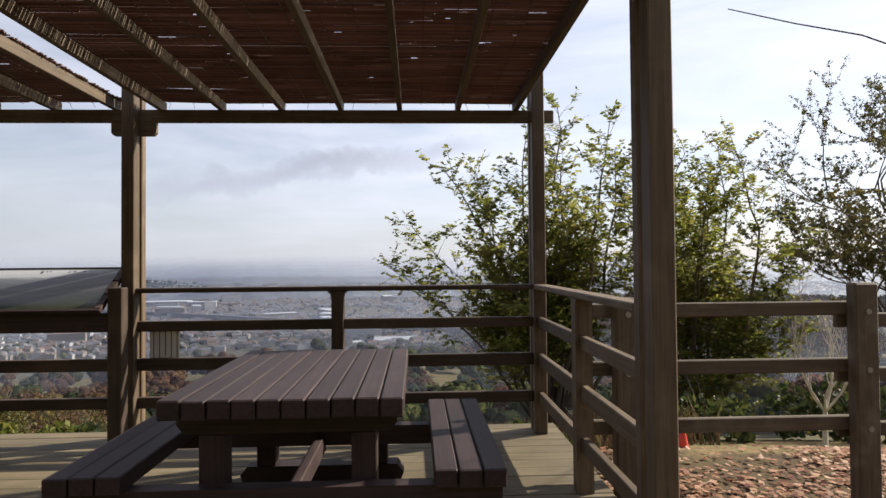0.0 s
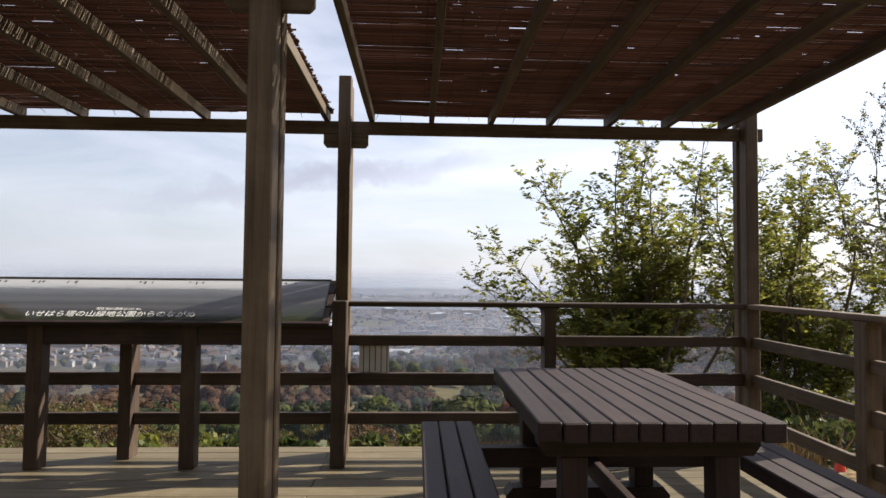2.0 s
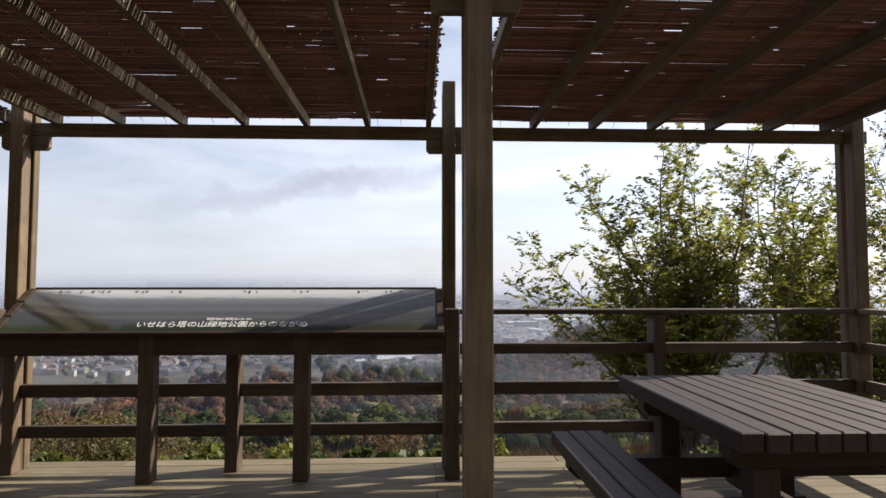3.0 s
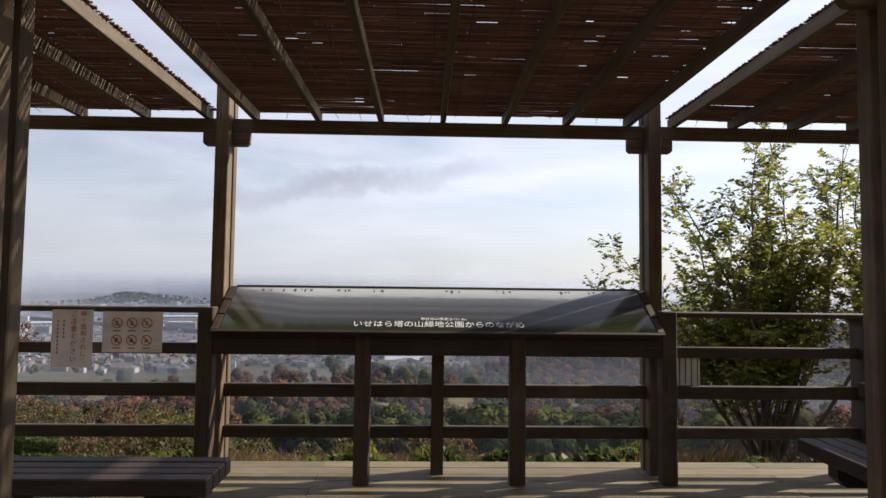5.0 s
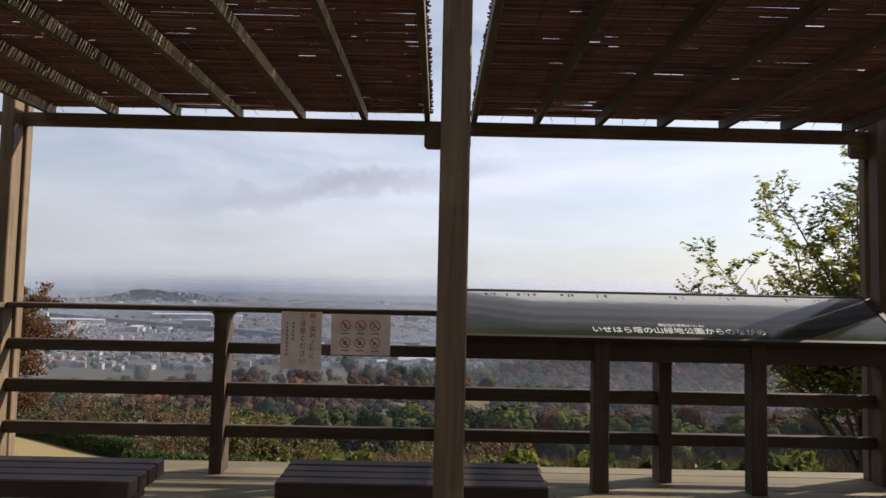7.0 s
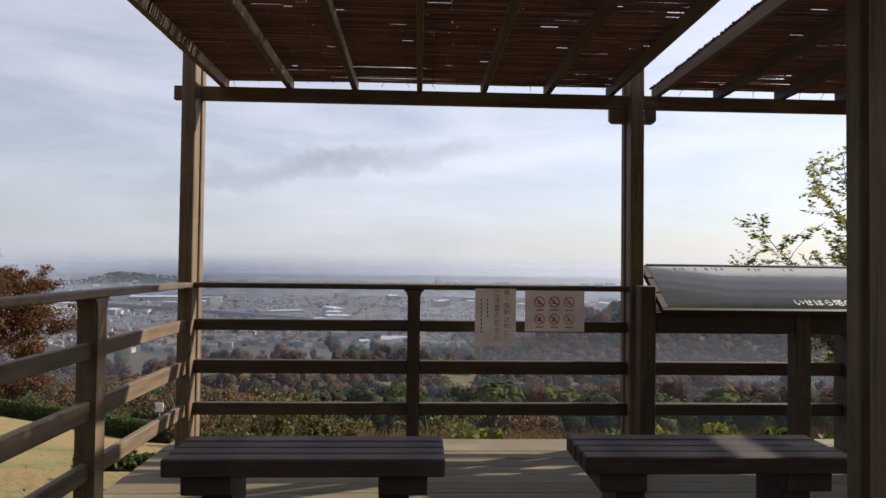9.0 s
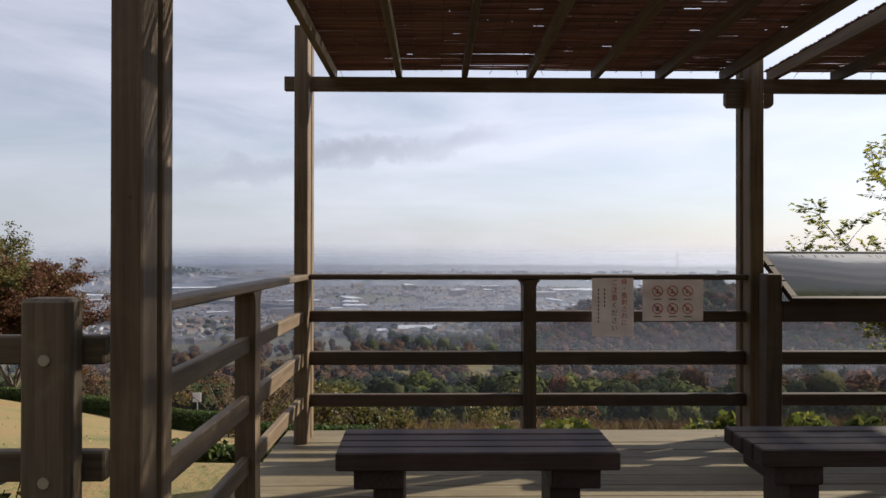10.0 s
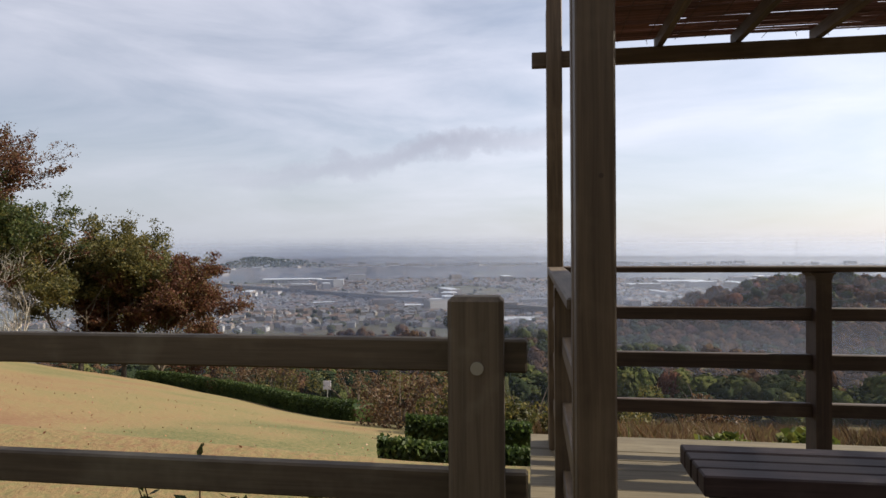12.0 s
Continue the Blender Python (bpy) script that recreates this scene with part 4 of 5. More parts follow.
def leaf_mesh(name, centres, ways, size, rng):
    """Pointed oval leaves, each along its own way and lying roughly level."""
    c, d = np.asarray(centres), np.asarray(ways)
    n = len(c)
    up = np.array([0, 0, 1.0]) + rng.normal(size=(n, 3)) * 1.0
    e = np.cross(d, up)
    e /= np.linalg.norm(e, axis=1)[:, None]
    s = (size * rng.uniform(0.65, 1.3, n))[:, None]
    v = np.stack([c - d * s * 0.8, c + e * s * 0.36 - d * s * 0.25, c + e * s * 0.32 + d * s * 0.25, c + d * s * 0.9, c - e * s * 0.32 + d * s * 0.25, c - e * s * 0.36 - d * s * 0.25], axis=1).reshape(-1, 3)
    mesh = bpy.data.meshes.new(name)
    mesh.vertices.add(6 * n)
    mesh.vertices.foreach_set("co", v.ravel())
    mesh.loops.add(6 * n)
    mesh.loops.foreach_set("vertex_index", np.arange(6 * n))
    mesh.polygons.add(n)
    mesh.polygons.foreach_set("loop_start", np.arange(0, 6 * n, 6))
    mesh.update(calc_edges=True)
    return mesh


build_spray_tree(1.5, 9.0, ((-3.1, 3.3), (-2.6, 4.05), (-2.0, 4.95), (-1.3, 5.0), (-0.5, 5.6), (0.3, 6.3), (0.95, 5.7), (1.5, 5.3), (2.0, 4.6)), 30, autumn_green, 0.056, "many-stemmed green tree turning yellow on the slope below the deck", 24)
build_spray_tree(4.3, 9.3, ((-1.5, 4.7), (-0.9, 5.5), (-0.4, 5.9), (0.35, 5.7), (0.85, 5.65), (1.2, 4.9), (1.6, 3.6)), 22, autumn_green, 0.056, "many-stemmed green and yellow tree beyond the fence", 5)
build_tree(13.7, 14.0, 11.0, 7, olive_leaf, bark, 0.048, 3, "tall fine-twigged tree with thinning leaves", 7, reach=0.4, scatter=0.04, thick=0.024, bare=0.12, trunk=0.15, depth=4, spread=0.8)
build_tree(3.4, 4.2, 2.0, 6, litter, pale_bark, 0.05, 0, "small bare pale-barked tree on the slope", 9, depth=2, reach=0.32, thick=0.014, spread=0.5, lift=0.1, trunk=0.22)
for k, (tx, ty, tall, mat, tip, lab, sd, rch) in enumerate([
        (-36.8, 25.0, 9.5, deep_green, 6, "tall dark green tree with red upper leaves", 21, 0.3),
        (-32.4, 27.5, 8.8, olive_leaf, 8, "spreading olive-green tree at the lawn's edge", 22, 0.5),
        (-29.6, 30.0, 8.8, rust_leaf, 10, "low spreading tree with rust-red leaves", 24, 0.42),
        (-33.0, 24.0, 6.0, litter, 0, "bare grey tree at the edge of the lawn", 25, 0.4),
        (-40.0, 26.0, 16.0, rust_leaf, 6, "tall tree with red-brown leaves", 26, 0.28),
        (-32.5, 31.0, 10.0, olive_leaf, 4, "thinly leaved autumn tree", 27, 0.35)]):
    build_tree(tx, ty, tall, 7, mat, bark if tip else pale_bark, 0.085, tip + 1 if tip else 0, lab, sd, reach=rch, scatter=0.17, thick=0.016, trunk=0.1, squash=1.35)


# ---- hedges and undergrowth ----
def build_hedge(path, wide, tall, seed, density=900):
    rng = np.random.default_rng(seed)
    pts = []
    bm = bmesh.new()
    for (xa, ya), (xb, yb) in zip(path, path[1:]):
        ln = math.hypot(xb - xa, yb - ya)
        n = int(ln * density)
        u, a = rng.uniform(0, 1, n), rng.uniform(0, math.pi, n)
        nx, ny = -(yb - ya) / ln, (xb - xa) / ln
        sq = lambda v: np.sign(v) * np.abs(v) ** 0.45
        off = sq(np.cos(a)) * wide / 2 + rng.normal(size=n) * 0.025
        x, y = xa + (xb - xa) * u + nx * off, ya + (yb - ya) * u + ny * off
        z = height(x, y) + sq(np.sin(a)) * tall + rng.normal(size=n) * 0.025
        pts.append(np.stack([x, y, z], 1))
        steps = max(2, int(ln / 0.6))
        for k in range(steps):
            f = (k + 0.5) / steps
            cx, cy = xa + (xb - xa) * f, ya + (yb - ya) * f
            cz = float(height(cx, cy))
            m = Matrix.Translation((cx, cy, cz)) @ Matrix.Rotation(math.atan2(yb - ya, xb - xa), 4, "Z")
            block(bm, -ln / steps / 2 - 0.02, ln / steps / 2 + 0.02, -wide * 0.42, wide * 0.42, -0.15, tall * 0.88, 0.05, m)
    t = empty("hedge", *path[0], float(height(*path[0])), "clipped green hedge along the lawn", "hedge")
    part("hedge_core", bm, hedge_leaf, t)
    link_mesh("foliage", quads_mesh("foliage", np.concatenate(pts), 0.032 if seed == 2 else 0.045, rng), hedge_leaf, t, kind="stuff")
    at_base(t)


build_hedge([(-14.2, 16.6), (-20.2, 21.0), (-28.3, 26.8)], 0.9, 0.62, 1, 1400)
build_hedge([(-10.55, 4.2), (-8.6, 4.5)], 0.7, 0.27, 2, 6000)
build_hedge([(-11.3, 9.0), (-9.2, 9.3)], 0.7, 0.42, 3, 3000)


def clump_points(rng, cx, cy, cz, rx, rz, n):
    p = rng.normal(size=(n, 3))
    p /= np.linalg.norm(p, axis=1)[:, None]
    p *= (rng.uniform(0.55, 1.0, n) ** 0.5)[:, None]
    return p * np.array([rx, rx, rz]) + np.array([cx, cy, cz])


def build_undergrowth():
    rng = np.random.default_rng(12)
    n = 42000
    x, y = rng.uniform(-14, 3, n), rng.uniform(5.5, 18, n)
    keep = (x > -7.6 - (y - 9.5).clip(0) * 0.9) | (y > 16.5 + rng.uniform(0, 2, n))
    keep &= np.sin(x * 1.3 + 2) + np.sin(y * 1.1 + x * 0.4) + rng.normal(size=n) * 0.5 > -0.8
    x, y = x[keep], y[keep]
    roots = np.stack([x, y, height(x, y) - 0.02], 1)
    tagged(link_mesh("dry_grass", blades_mesh("dry_grass", roots, 0.5, 0.018, rng), dry_grass), "brown dry grass on the slope", "grass", kind="stuff")
    n = 1500
    x, y = rng.uniform(-9, 0.5, n), rng.uniform(3.0, 4.6, n)
    keep = np.sin(x * 2.1) + np.sin(x * 0.9 + 1) > -0.3
    x, y = x[keep], y[keep]
    roots = np.stack([x, y, height(x, y) - 0.02], 1)
    tagged(link_mesh("green_grass", blades_mesh("green_grass", roots, 0.26, 0.016, rng), hedge_leaf), "green weeds growing at the deck's edge", "grass", kind="stuff")
    bushes = [(-7.6, 4.1, 0.3, 0), (-6.9, 4.0, 0.28, 0), (-5.5, 4.2, 0.3, 0), (-4.9, 4.0, 0.28, 0), (-4.4, 4.3, 0.3, 1), (-3.2, 4.1, 0.33, 1), (-2.5, 4.0, 0.28, 0), (-0.9, 4.6, 0.4, 1), (0.5, 5.6, 0.5, 1), (3.6, 7.2, 0.9, 1), (6.0, 7.0, 1.0, 1)]
    for bx, by, r, k in bushes:
        r *= 1.45 if by < 4.5 else 1.0
        z = float(height(bx, by))
        t = empty("bush", bx, by, z, ("yellow-green leafy plant at the deck's edge", "low green bush on the slope")[k], "bush")
        c = np.concatenate([clump_points(rng, bx + rng.normal() * r * 0.6, by + rng.normal() * r * 0.5, z + r * rng.uniform(0.35, 0.9), r * 0.45, r * 0.45, 170) for _ in range(6)])
        link_mesh("foliage", quads_mesh("foliage", c, 0.06 + 0.02 * k, rng), (bright_leaf, deep_green)[k], t, kind="stuff")
        verts, faces = [], []
        for j in range(6):
            a = rng.uniform(0, 6.3)
            tip = Vector((bx + math.cos(a) * r * 0.6, by + math.sin(a) * r * 0.6, z + r))
            tube(verts, faces, [Vector((bx, by, z - 0.05)), Vector((bx, by, z)).lerp(tip, 0.5) + Vector((0, 0, 0.05)), tip], [0.012, 0.009, 0.004], 5)
        mesh = bpy.data.meshes.new("branchwork")
        mesh.from_pydata(verts, [], faces)
        link_mesh("branchwork", mesh, bark, t)
        at_base(t)
    for number, (bx, by, r) in enumerate(((-10.9, 12.6, 1.0), (-12.6, 14.4, 1.2), (-9.2, 14.8, 0.9), (-15.2, 19.4, 1.3), (-19.4, 22.9, 1.3), (-20.4, 23.4, 1.5), (-7.0, 16.5, 1.0), (-4.0, 17.5, 1.1), (-9.6, 11.4, 0.6), (-12.0, 18.0, 1.2), (-14.0, 20.6, 1.3))):
        z = float(height(bx, by))
        t = empty("bush", bx, by, z, ("autumn bush with yellowing leaves on the slope", "russet-brown autumn bush on the slope")[number % 2], "bush")
        c = np.concatenate([clump_points(rng, bx + rng.normal() * r * 0.6, by + rng.normal() * r * 0.5, z + r * rng.uniform(0.3, 1.1), r * 0.4, r * 0.35, 220) for _ in range(8)])
        link_mesh("foliage", quads_mesh("foliage", c, 0.06, rng), (olive_leaf, russet_leaf)[number % 2], t, kind="stuff")
        verts, faces = [], []
        for j in range(9):
            a = rng.uniform(0, 6.3)
            tip = Vector((bx + math.cos(a) * r * 0.8, by + math.sin(a) * r * 0.8, z + r * rng.uniform(0.9, 1.5)))
            tube(verts, faces, [Vector((bx, by, z - 0.05)), Vector((bx, by, z)).lerp(tip, 0.5) + Vector((0, 0, 0.1)), tip], [0.025, 0.018, 0.006], 5)
        mesh = bpy.data.meshes.new("branchwork")
        mesh.from_pydata(verts, [], faces)
        link_mesh("branchwork", mesh, bark, t)
        at_base(t)
    for px, py in ((-9.75, 0.52), (-10.25, 0.5)):
        z = float(height(px, py))
        t = empty("weed", px, py, z, "spindly weed with reddish stems behind the fence", "plant")
        verts, faces, ends = [], [], []
        for j in range(9):
            a, q = rng.uniform(0, 6.3), rng.uniform(0.08, 0.3)
            tip = Vector((px + math.cos(a) * q, py + abs(math.sin(a)) * q, z + rng.uniform(0.5, 0.78)))
            tube(verts, faces, [Vector((px, py, z - 0.02)), Vector((px, py, z + 0.1)).lerp(tip, 0.5), tip], [0.005, 0.004, 0.002], 5)
            ends += [tuple(Vector((px, py, z + 0.1)).lerp(tip, f)) for f in (0.6, 0.75, 0.9, 1.0)]
        mesh = bpy.data.meshes.new("branchwork")
        mesh.from_pydata(verts, [], faces)
        link_mesh("branchwork", mesh, rust_leaf, t)
        c = np.repeat(np.array(ends), 3, axis=0)
        link_mesh("foliage", quads_mesh("foliage", c + rng.normal(size=c.shape) * 0.025, 0.028, rng, length=2.2), deep_green, t, kind="stuff")
        at_base(t)
    n = 20000
    x, y = rng.uniform(0.3, 6.0, n), rng.uniform(-0.6, 4.0, n)
    keep = np.sin(x * 2.3 + 1) * 0.5 + np.sin(y * 1.7 + x) * 0.5 + rng.normal(size=n) * 0.5 + (2.5 - y).clip(-3, 1) * 1.6 > -0.3
    x, y = x[keep], y[keep]
    c = np.stack([x, y, height(x, y) + rng.uniform(0.005, 0.04, len(x))], 1)
    tagged(link_mesh("fallen_leaves", quads_mesh("fallen_leaves", c, 0.042, rng, length=1.3, normals=np.tile((0.0, 0.0, 1.6), (len(c), 1))), litter), "brown fallen leaves on the ground", "leaves", kind="stuff")
    n = 800
    x, y = rng.uniform(-24, -9.3, n), rng.uniform(0.4, 12, n)
    c = np.stack([x, y, height(x, y) + 0.015], 1)
    tagged(link_mesh("lawn_leaves", quads_mesh("lawn_leaves", c, 0.02, rng), litter), "scattered dead leaves on the lawn", "leaves", kind="stuff")


build_undergrowth()


def build_small_things():
    x, y = -17.3, 22.3
    z = float(height(x, y))
    t = empty("small_sign", x, y, z, "small white sign on a post on the slope", "sign")
    part("sign_post", cylinder(bmesh.new(), (x, y, z - 0.1), (x, y, z + 1.2), 0.025), steel, t)
    part("sign_board", block(bmesh.new(), x - 0.16, x + 0.16, y - 0.04, y - 0.02, z + 0.9, z + 1.25, 0.004), white_paper, t)
    at_base(t)
    x, y = 1.78, 4.0
    z = float(height(x, y))
    t = empty("traffic_cone", x, y, z, "small red plastic cone on the slope", "cone")
    part("cone_body", cylinder(bmesh.new(), (x, y, z + 0.012), (x, y, z + 0.22), 0.055, 0.012, 16), plain("red_plastic", (0.6, 0.05, 0.03), 0.4), t)
    part("cone_base", block(bmesh.new(), x - 0.07, x + 0.07, y - 0.07, y + 0.07, z - 0.02, z + 0.014, 0.005), black_ink, t)
    at_base(t)


build_small_things()


def build_cable():
    pts = [Vector(p) for p in ((0.86, 1.2, 2.7), (1.25, 1.2, 2.62), (1.68, 1.25, 2.575), (2.6, 1.7, 2.55), (4.5, 3.6, 2.7), (8.0, 8.0, 3.3), (12.5, 14.0, 4.6))]
    verts, faces = [], []
    tube(verts, faces, pts, [0.003, 0.004, 0.005, 0.006, 0.007, 0.008, 0.01], 6)
    mesh = bpy.data.meshes.new("bare_branch")
    mesh.from_pydata(verts, [], faces)
    tagged(link_mesh("bare_branch", mesh, bark), "long thin bare branch reaching out from a tree", "branch")


build_cable()


# ---- woods, town and distance ----
def build_woods():
    rng = np.random.default_rng(31)
    lump = bmesh.new()
    bmesh.ops.create_icosphere(lump, subdivisions=2, radius=1.0)
    lv = np.array([tuple(v.co) for v in lump.verts])
    lf = np.array([[v.index for v in f.verts] for f in lump.faces])
    lump.free()
    cores, leaves = {k: [] for k in range(4)}, {k: [] for k in range(4)}

    def wood_tree(x, y, r, tall, kind, lumps, n):
        z = float(height(x, y))
        for _ in range(lumps):
            a, q = rng.uniform(0, 6.28), rng.uniform(0.1, 0.55) * r
            c = np.array([x + math.cos(a) * q, y + math.sin(a) * q, z + tall * rng.uniform(0.4, 0.75)])
            size = np.array([r * 0.55, r * 0.55, tall * 0.3]) * rng.uniform(0.75, 1.15)
            cores[kind].append(c + lv * size * rng.uniform(0.6, 1.15, (len(lv), 1)))
            p = rng.normal(size=(n, 3))
            p /= np.linalg.norm(p, axis=1)[:, None]
            p[:, 2] = np.abs(p[:, 2]) * 1.2 - 0.2
            leaves[kind].append((c + p * size * rng.uniform(0.9, 1.22, (n, 1)), np.full(n, 0.14 * r), p))

    def patch(x, y):
        f = math.sin(x * 0.03 + 1.3) + math.sin(y * 0.021 + x * 0.013) + rng.normal() * 0.55
        return 2 if 0.7 < f < 1.5 else 0 if f > 0 else 3 if f < -2.1 else 1

    for _ in range(3000):
        y = 96 * (760 / 96) ** rng.uniform(0, 1)
        x = rng.uniform(-0.85, 1.0) * (y + 20)
        if y > 640 and x < 40 or x > 760:
            continue
        if y > 250 and x < -0.12 * y - 10 and rng.random() < min(0.9, 0.5 + (y - 250) / 400):
            continue
        r = rng.uniform(1.7, 3.6) * (1 + y / 420)
        wood_tree(x, y, r, r * rng.uniform(1.4, 2.1), patch(x, y), 3, 50)
    for _ in range(450):
        x, y = rng.normal(240, 130), rng.normal(480, 60)
        r = rng.uniform(4.0, 7.0)
        wood_tree(x, y, r, r * rng.uniform(1.4, 2.0), int(rng.choice([0, 1, 3], p=[0.25, 0.69, 0.06])), 3, 45)
    for _ in range(700):
        y = 700 * (2600 / 700) ** rng.uniform(0, 1)
        x, r = rng.uniform(-1.0, 0.7) * y, rng.uniform(5, 9)
        wood_tree(x, y, r, r * 1.3, 0, 1, 8)
    for _ in range(620):
        y = rng.uniform(270, 540)
        x, r = rng.uniform(0.1, 0.72) * y, rng.uniform(3.8, 6.2)
        wood_tree(x, y, r, r * rng.uniform(1.4, 2.0), int(rng.choice([0, 1, 3], p=[0.22, 0.72, 0.06])), 3, 32)
    for _ in range(420):
        x, y, r = rng.normal(-1150, 110), rng.normal(2530, 60), rng.uniform(8, 12)
        wood_tree(x, y, r, r * 1.3, 0, 1, 8)
    wood_tree(6.8, 108, 6.5, 10.5, 2, 8, 160)
    wood_tree(14.4, 110, 2.6, 8.0, 3, 6, 120)
    words = ("dark green woodland filling the valley", "brown autumn woodland on the far slope", "yellow-green bamboo and trees in the valley", "scattered red autumn trees in the woods")
    for k in range(4):
        n = len(cores[k])
        co = np.concatenate(cores[k])
        idx = (lf[None] + (np.arange(n) * len(lv))[:, None, None]).reshape(-1)
        mesh = bpy.data.meshes.new("far_woods")
        mesh.vertices.add(len(co))
        mesh.vertices.foreach_set("co", co.ravel())
        mesh.loops.add(len(idx))
        mesh.loops.foreach_set("vertex_index", idx)
        mesh.polygons.add(len(idx) // 3)
        mesh.polygons.foreach_set("loop_start", np.arange(0, len(idx), 3))
        mesh.update(calc_edges=True)
        mesh.polygons.foreach_set("use_smooth", np.ones(len(idx) // 3, bool))
        tagged(link_mesh("far_woods", mesh, far_leaf[k]), words[k], "woodland", kind="stuff")
        c, sz, nm = (np.concatenate([q[m] for q in leaves[k]]) for m in range(3))
        ob = link_mesh("far_foliage", quads_mesh("far_foliage", c, sz, rng, length=1.4, normals=nm), far_leaf[k])
        tagged(ob, words[k], "woodland", kind="stuff")


build_woods()


def build_town():
    rng = np.random.default_rng(77)
    wall = [plain("pale_house_wall", (0.36, 0.36, 0.37), 0.8), plain("cream_house_wall", (0.2, 0.175, 0.155), 0.8)]
    roof = [plain("grey_roof", (0.1, 0.105, 0.12), 0.6), plain("brown_roof", (0.12, 0.08, 0.06), 0.6), plain("pale_metal_roof", (0.42, 0.45, 0.5), 0.5)]
    concrete = plain("grey_concrete", (0.16, 0.16, 0.165), 0.9)
    verts, faces, slots = [], [], []

    def house(x, y, w, d, h, gable, turn, wm, rm):
        z = float(height(x, y)) - 0.5
        c, s = math.cos(turn), math.sin(turn)
        b = len(verts)
        for px, py, pz in ((-w, -d, 0), (w, -d, 0), (w, d, 0), (-w, d, 0), (-w, -d, h), (w, -d, h), (w, d, h), (-w, d, h), (-w, 0, h + gable), (w, 0, h + gable)):
            verts.append((x + (px * c - py * s) / 2, y + (px * s + py * c) / 2, z + pz))
        for f, m in (((0, 1, 5, 4), wm), ((2, 3, 7, 6), wm), ((1, 2, 6, 9, 5), wm), ((3, 0, 4, 8, 7), wm), ((4, 5, 9, 8), 2 + rm), ((6, 7, 8, 9), 2 + rm)):
            faces.append(tuple(b + i for i in f))
            slots.append(m)

    for _ in range(34000):
        y = 640 * (4700 / 640) ** (rng.uniform(0, 1) ** 0.8)
        x = rng.uniform(-1.05, 0.75) * y
        if y < 860 and rng.random() < 0.7 or (x > 60 and y < 760) or math.sin(x * 0.011) + math.sin(y * 0.009 + x * 0.004) < -1.35:
            continue
        if float(height(x, y)) > -92:
            continue
        big = rng.random() < 0.014
        w, d = (rng.uniform(22, 60), rng.uniform(12, 24)) if big else (rng.uniform(8, 13), rng.uniform(6, 9))
        hgt = rng.uniform(8, 22) if big else rng.uniform(4.5, 6.5)
        house(x, y, w, d, hgt, 0.6 if big else rng.uniform(1.6, 2.6), rng.choice([0.3, 1.87]) + rng.normal() * 0.15, int(rng.random() < 0.6), 2 if big and rng.random() < 0.4 else int(rng.random() < 0.35))
    mesh = bpy.data.meshes.new("town")
    mesh.from_pydata(verts, [], faces)
    mesh.polygons.foreach_set("material_index", slots)
    ob = link_mesh("town", mesh, wall + roof)
    tagged(ob, "distant town of small pale houses on the plain", "town", kind="stuff")

    def building(name, x, y, w, d, h, label, rm=2, gable=1.0, turn=0.2):
        bm = bmesh.new()
        z = float(height(x, y)) - 0.5
        block(bm, -w / 2, w / 2, -d / 2, d / 2, 0, h, 0.3)
        t = empty(name, x, y, z, label, "building")
        o = part("wall", bm, wall[0], t)
        o.rotation_euler.z = turn
        bm = outline_slab(bmesh.new(), [(-d / 2 - 0.5, h), (d / 2 + 0.5, h), (0, h + gable + 0.6)], "x", -w / 2 - 0.5, w / 2 + 0.5)
        o = part("roof", bm, roof[rm], t)
        o.rotation_euler.z = turn
        for f in range(max(1, int(h // 4))):
            for k in range(max(2, int(w // 8))):
                wx = -w / 2 + (k + 0.5) * w / max(2, int(w // 8))
                o = part("window", block(bmesh.new(), wx - 1.6, wx + 1.6, -d / 2 - 0.12, -d / 2 + 0.05, 1.4 + f * 4, 3.0 + f * 4, 0), roof[0], t)
                o.rotation_euler.z = turn

    building("tower_block", -864, 3000, 26, 22, 40, "pale tower block in the distant town", gable=0.5)
    building("tower_block", -905, 3010, 20, 18, 30, "pale tower block in the distant town", gable=0.5)
    building("apartment_block", -480, 1400, 60, 14, 18, "long white apartment block", gable=0.4)
    building("warehouse", -760, 1320, 120, 40, 9, "long low pale factory shed")
    building("warehouse", -640, 1560, 150, 40, 10, "long low pale factory shed")
    building("warehouse", -30, 770, 46, 16, 6, "white greenhouse shed in the fields", gable=3.0, turn=0.05)
    building("white_house", -72, 740, 10, 9, 7, "small white house in the fields", gable=1.5)
    building("warehouse", 330, 1500, 110, 40, 10, "long low pale factory shed")
    z = float(height(1180, 2990))
    mast = empty("radio_mast", 1180, 2990, z, "thin radio mast on the horizon", "mast")
    part("mast_pole", cylinder(bmesh.new(), (1180, 2990, z), (1180, 2990, z + 105), 3.0, 0.8, 8), concrete, mast)
    at_base(mast)
    # viaduct
    t = empty("viaduct", -300, 1054, -100, "long grey motorway viaduct across the plain", "viaduct")
    a, b = Vector((-1150, 1597, 0)), Vector((150, 767, 0))
    d = (b - a).normalized()
    m = Matrix.Translation(((a.x + b.x) / 2, (a.y + b.y) / 2, -88)) @ Matrix.Rotation(math.atan2(d.y, d.x), 4, "Z")
    half = (b - a).length / 2
    part("road_deck", block(bmesh.new(), -half, half, -9, 9, -4, 0, 0.2, m), concrete, t)
    part("parapet", block(bmesh.new(), -half, half, -9.2, -8.8, 0.02, 1.6, 0.05, m), concrete, t)
    n = 34
    for k in range(n):
        px = -half + (k + 0.5) * 2 * half / n
        part("pier", block(bmesh.new(), px - 1.5, px + 1.5, -6, 6, -14, -4.02, 0.3, m), concrete, t)
    at_base(t)


build_town()


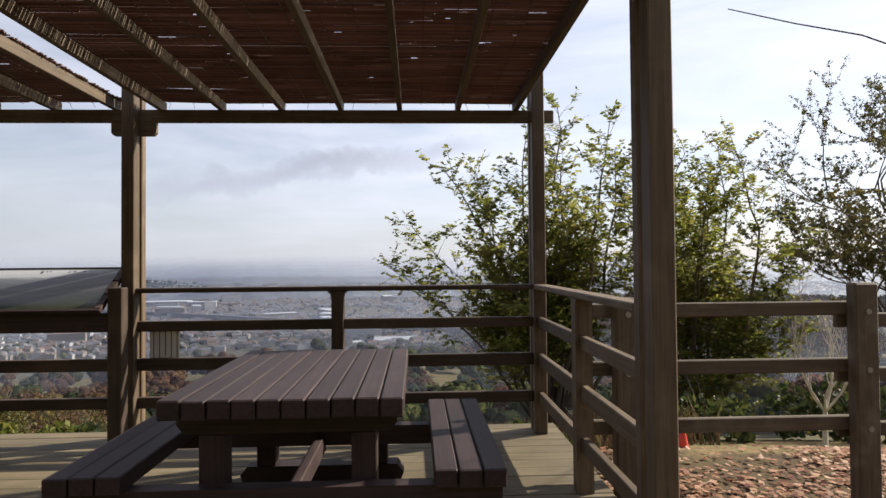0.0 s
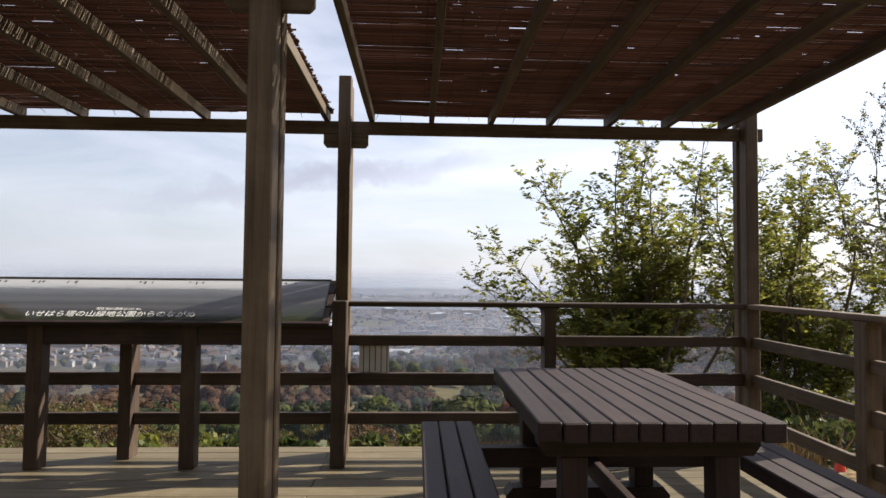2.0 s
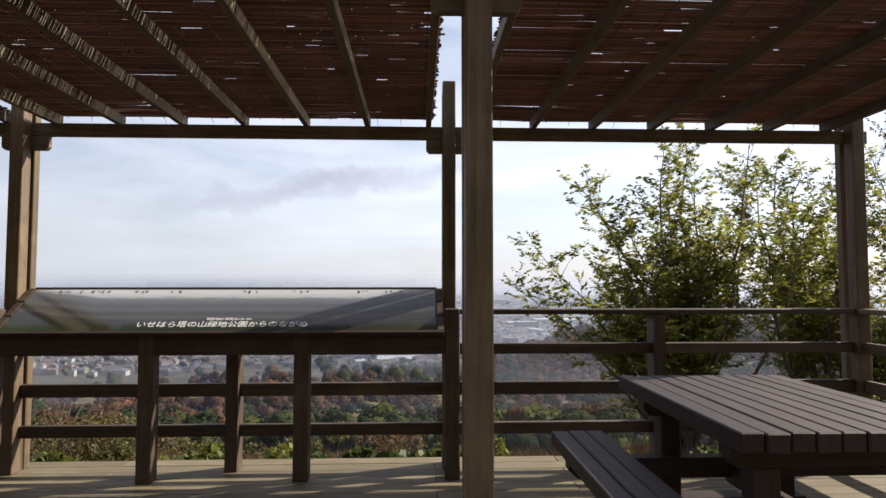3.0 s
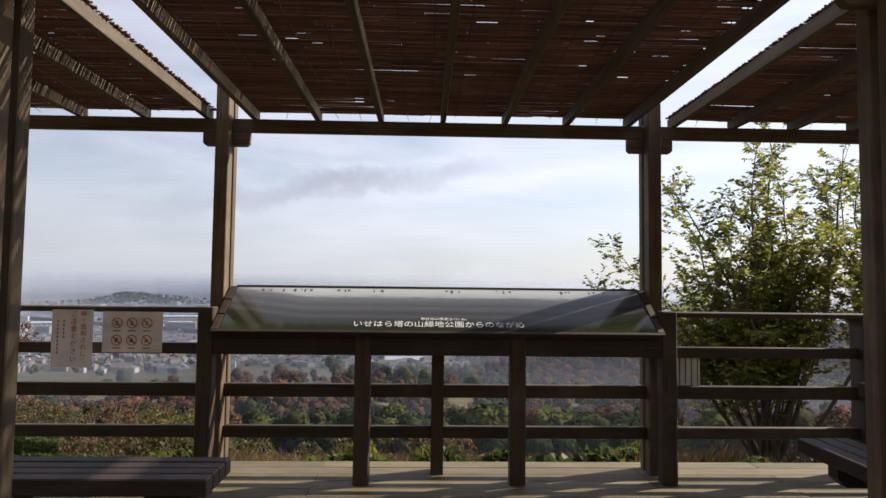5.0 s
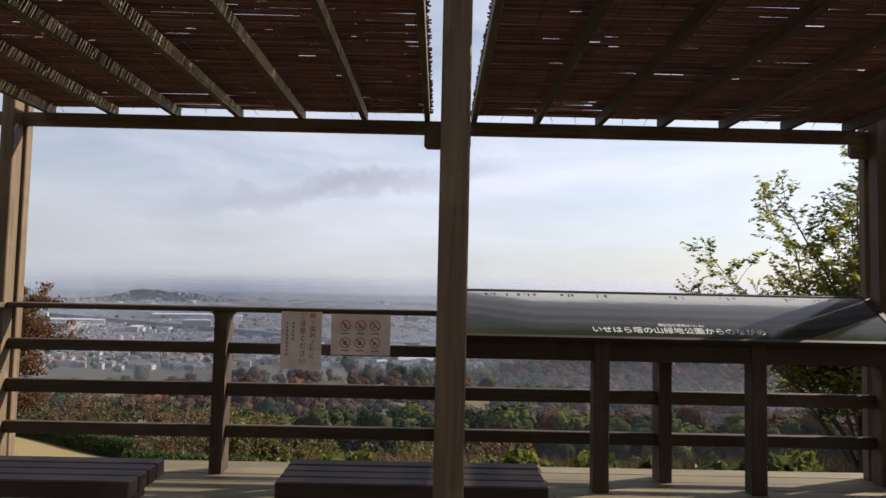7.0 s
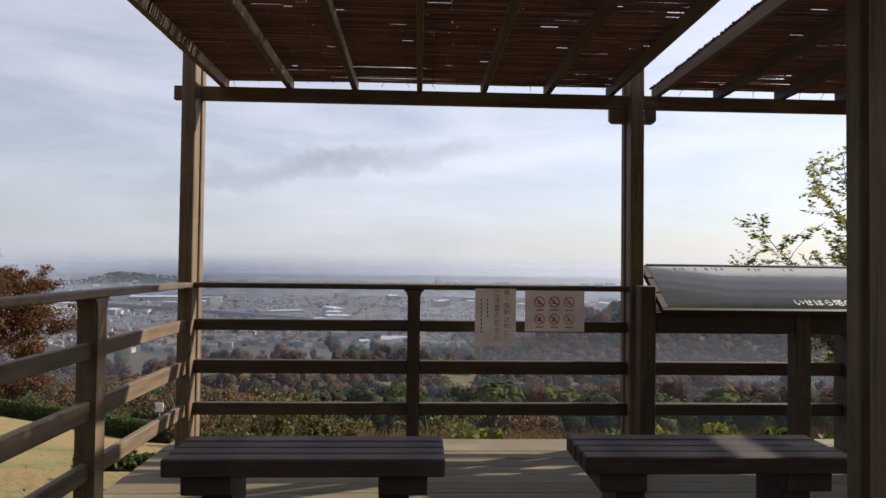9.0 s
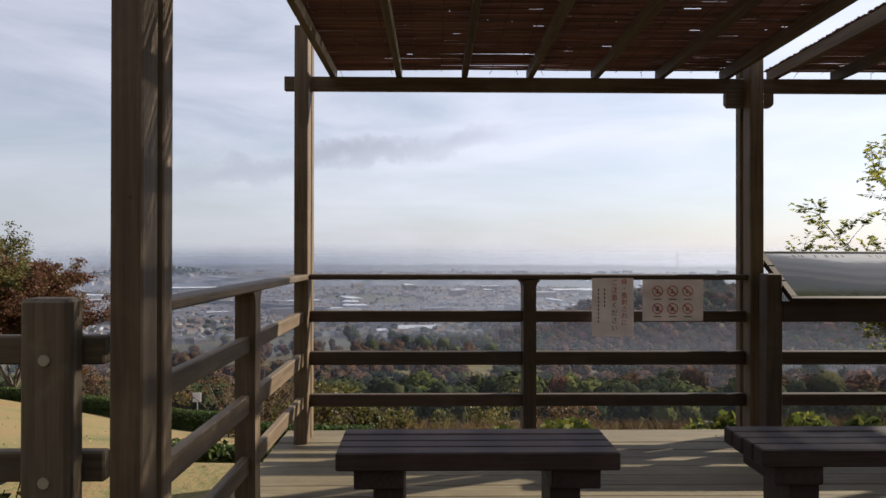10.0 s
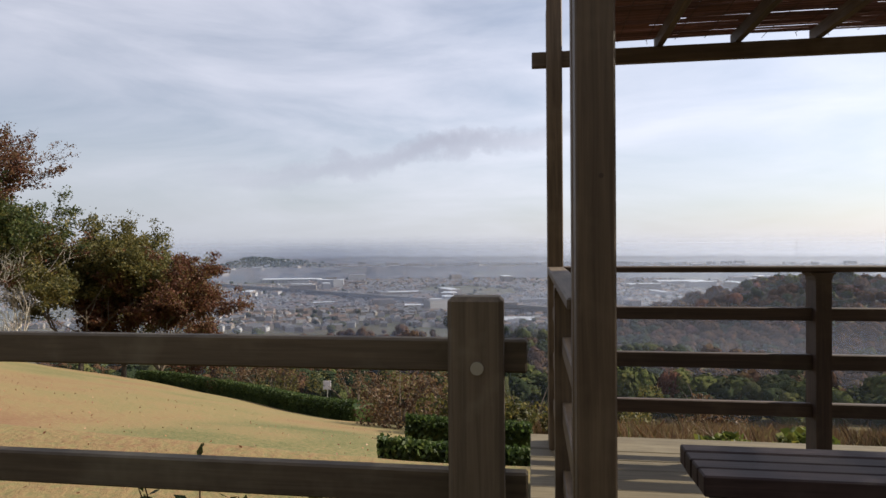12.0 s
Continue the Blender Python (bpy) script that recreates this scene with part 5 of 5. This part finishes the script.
# ---- haze sheets ----
def build_haze_sheets():
    """Haze painted on see-through sheets between the hill and the horizon, densest low down."""
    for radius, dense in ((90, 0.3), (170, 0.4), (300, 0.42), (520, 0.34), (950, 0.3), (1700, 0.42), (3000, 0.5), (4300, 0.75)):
        m = bpy.data.materials.new("haze")
        m.use_nodes = True
        t = m.node_tree
        t.nodes.clear()
        out = t.nodes.new("ShaderNodeOutputMaterial")
        tr = t.nodes.new("ShaderNodeBsdfTransparent")
        # haze colour set by distance: dark blue near, paler farther out
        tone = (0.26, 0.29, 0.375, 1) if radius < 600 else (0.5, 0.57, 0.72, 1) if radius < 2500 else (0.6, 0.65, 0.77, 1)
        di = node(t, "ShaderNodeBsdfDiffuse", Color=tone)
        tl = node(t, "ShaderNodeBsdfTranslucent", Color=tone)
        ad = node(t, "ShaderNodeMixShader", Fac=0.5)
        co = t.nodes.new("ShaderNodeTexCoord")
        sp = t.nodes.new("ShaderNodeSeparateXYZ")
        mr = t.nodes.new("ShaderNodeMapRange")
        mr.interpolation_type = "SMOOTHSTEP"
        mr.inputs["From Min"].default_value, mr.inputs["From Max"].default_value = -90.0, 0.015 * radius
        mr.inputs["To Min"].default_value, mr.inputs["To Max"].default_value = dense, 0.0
        mx = t.nodes.new("ShaderNodeMixShader")
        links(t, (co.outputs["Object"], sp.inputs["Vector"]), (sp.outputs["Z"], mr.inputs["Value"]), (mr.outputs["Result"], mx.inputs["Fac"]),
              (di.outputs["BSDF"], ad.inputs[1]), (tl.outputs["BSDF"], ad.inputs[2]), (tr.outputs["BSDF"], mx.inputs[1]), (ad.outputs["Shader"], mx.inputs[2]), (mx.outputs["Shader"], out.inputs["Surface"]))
        bm = bmesh.new()
        n = 48
        low, high = [], []
        for k in range(n + 1):
            a = radians(20 + 140 * k / n)
            x, y = -4.5 + radius * math.cos(a), radius * math.sin(a)
            low.append(bm.verts.new((x, y, -110)))
            high.append(bm.verts.new((x, y, 0.016 * radius)))
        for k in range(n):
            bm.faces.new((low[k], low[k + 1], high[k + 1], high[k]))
        tagged(part("haze", bm, m), "tinted see-through sheet standing in for haze over the plain", "haze", kind="structure")


build_haze_sheets()
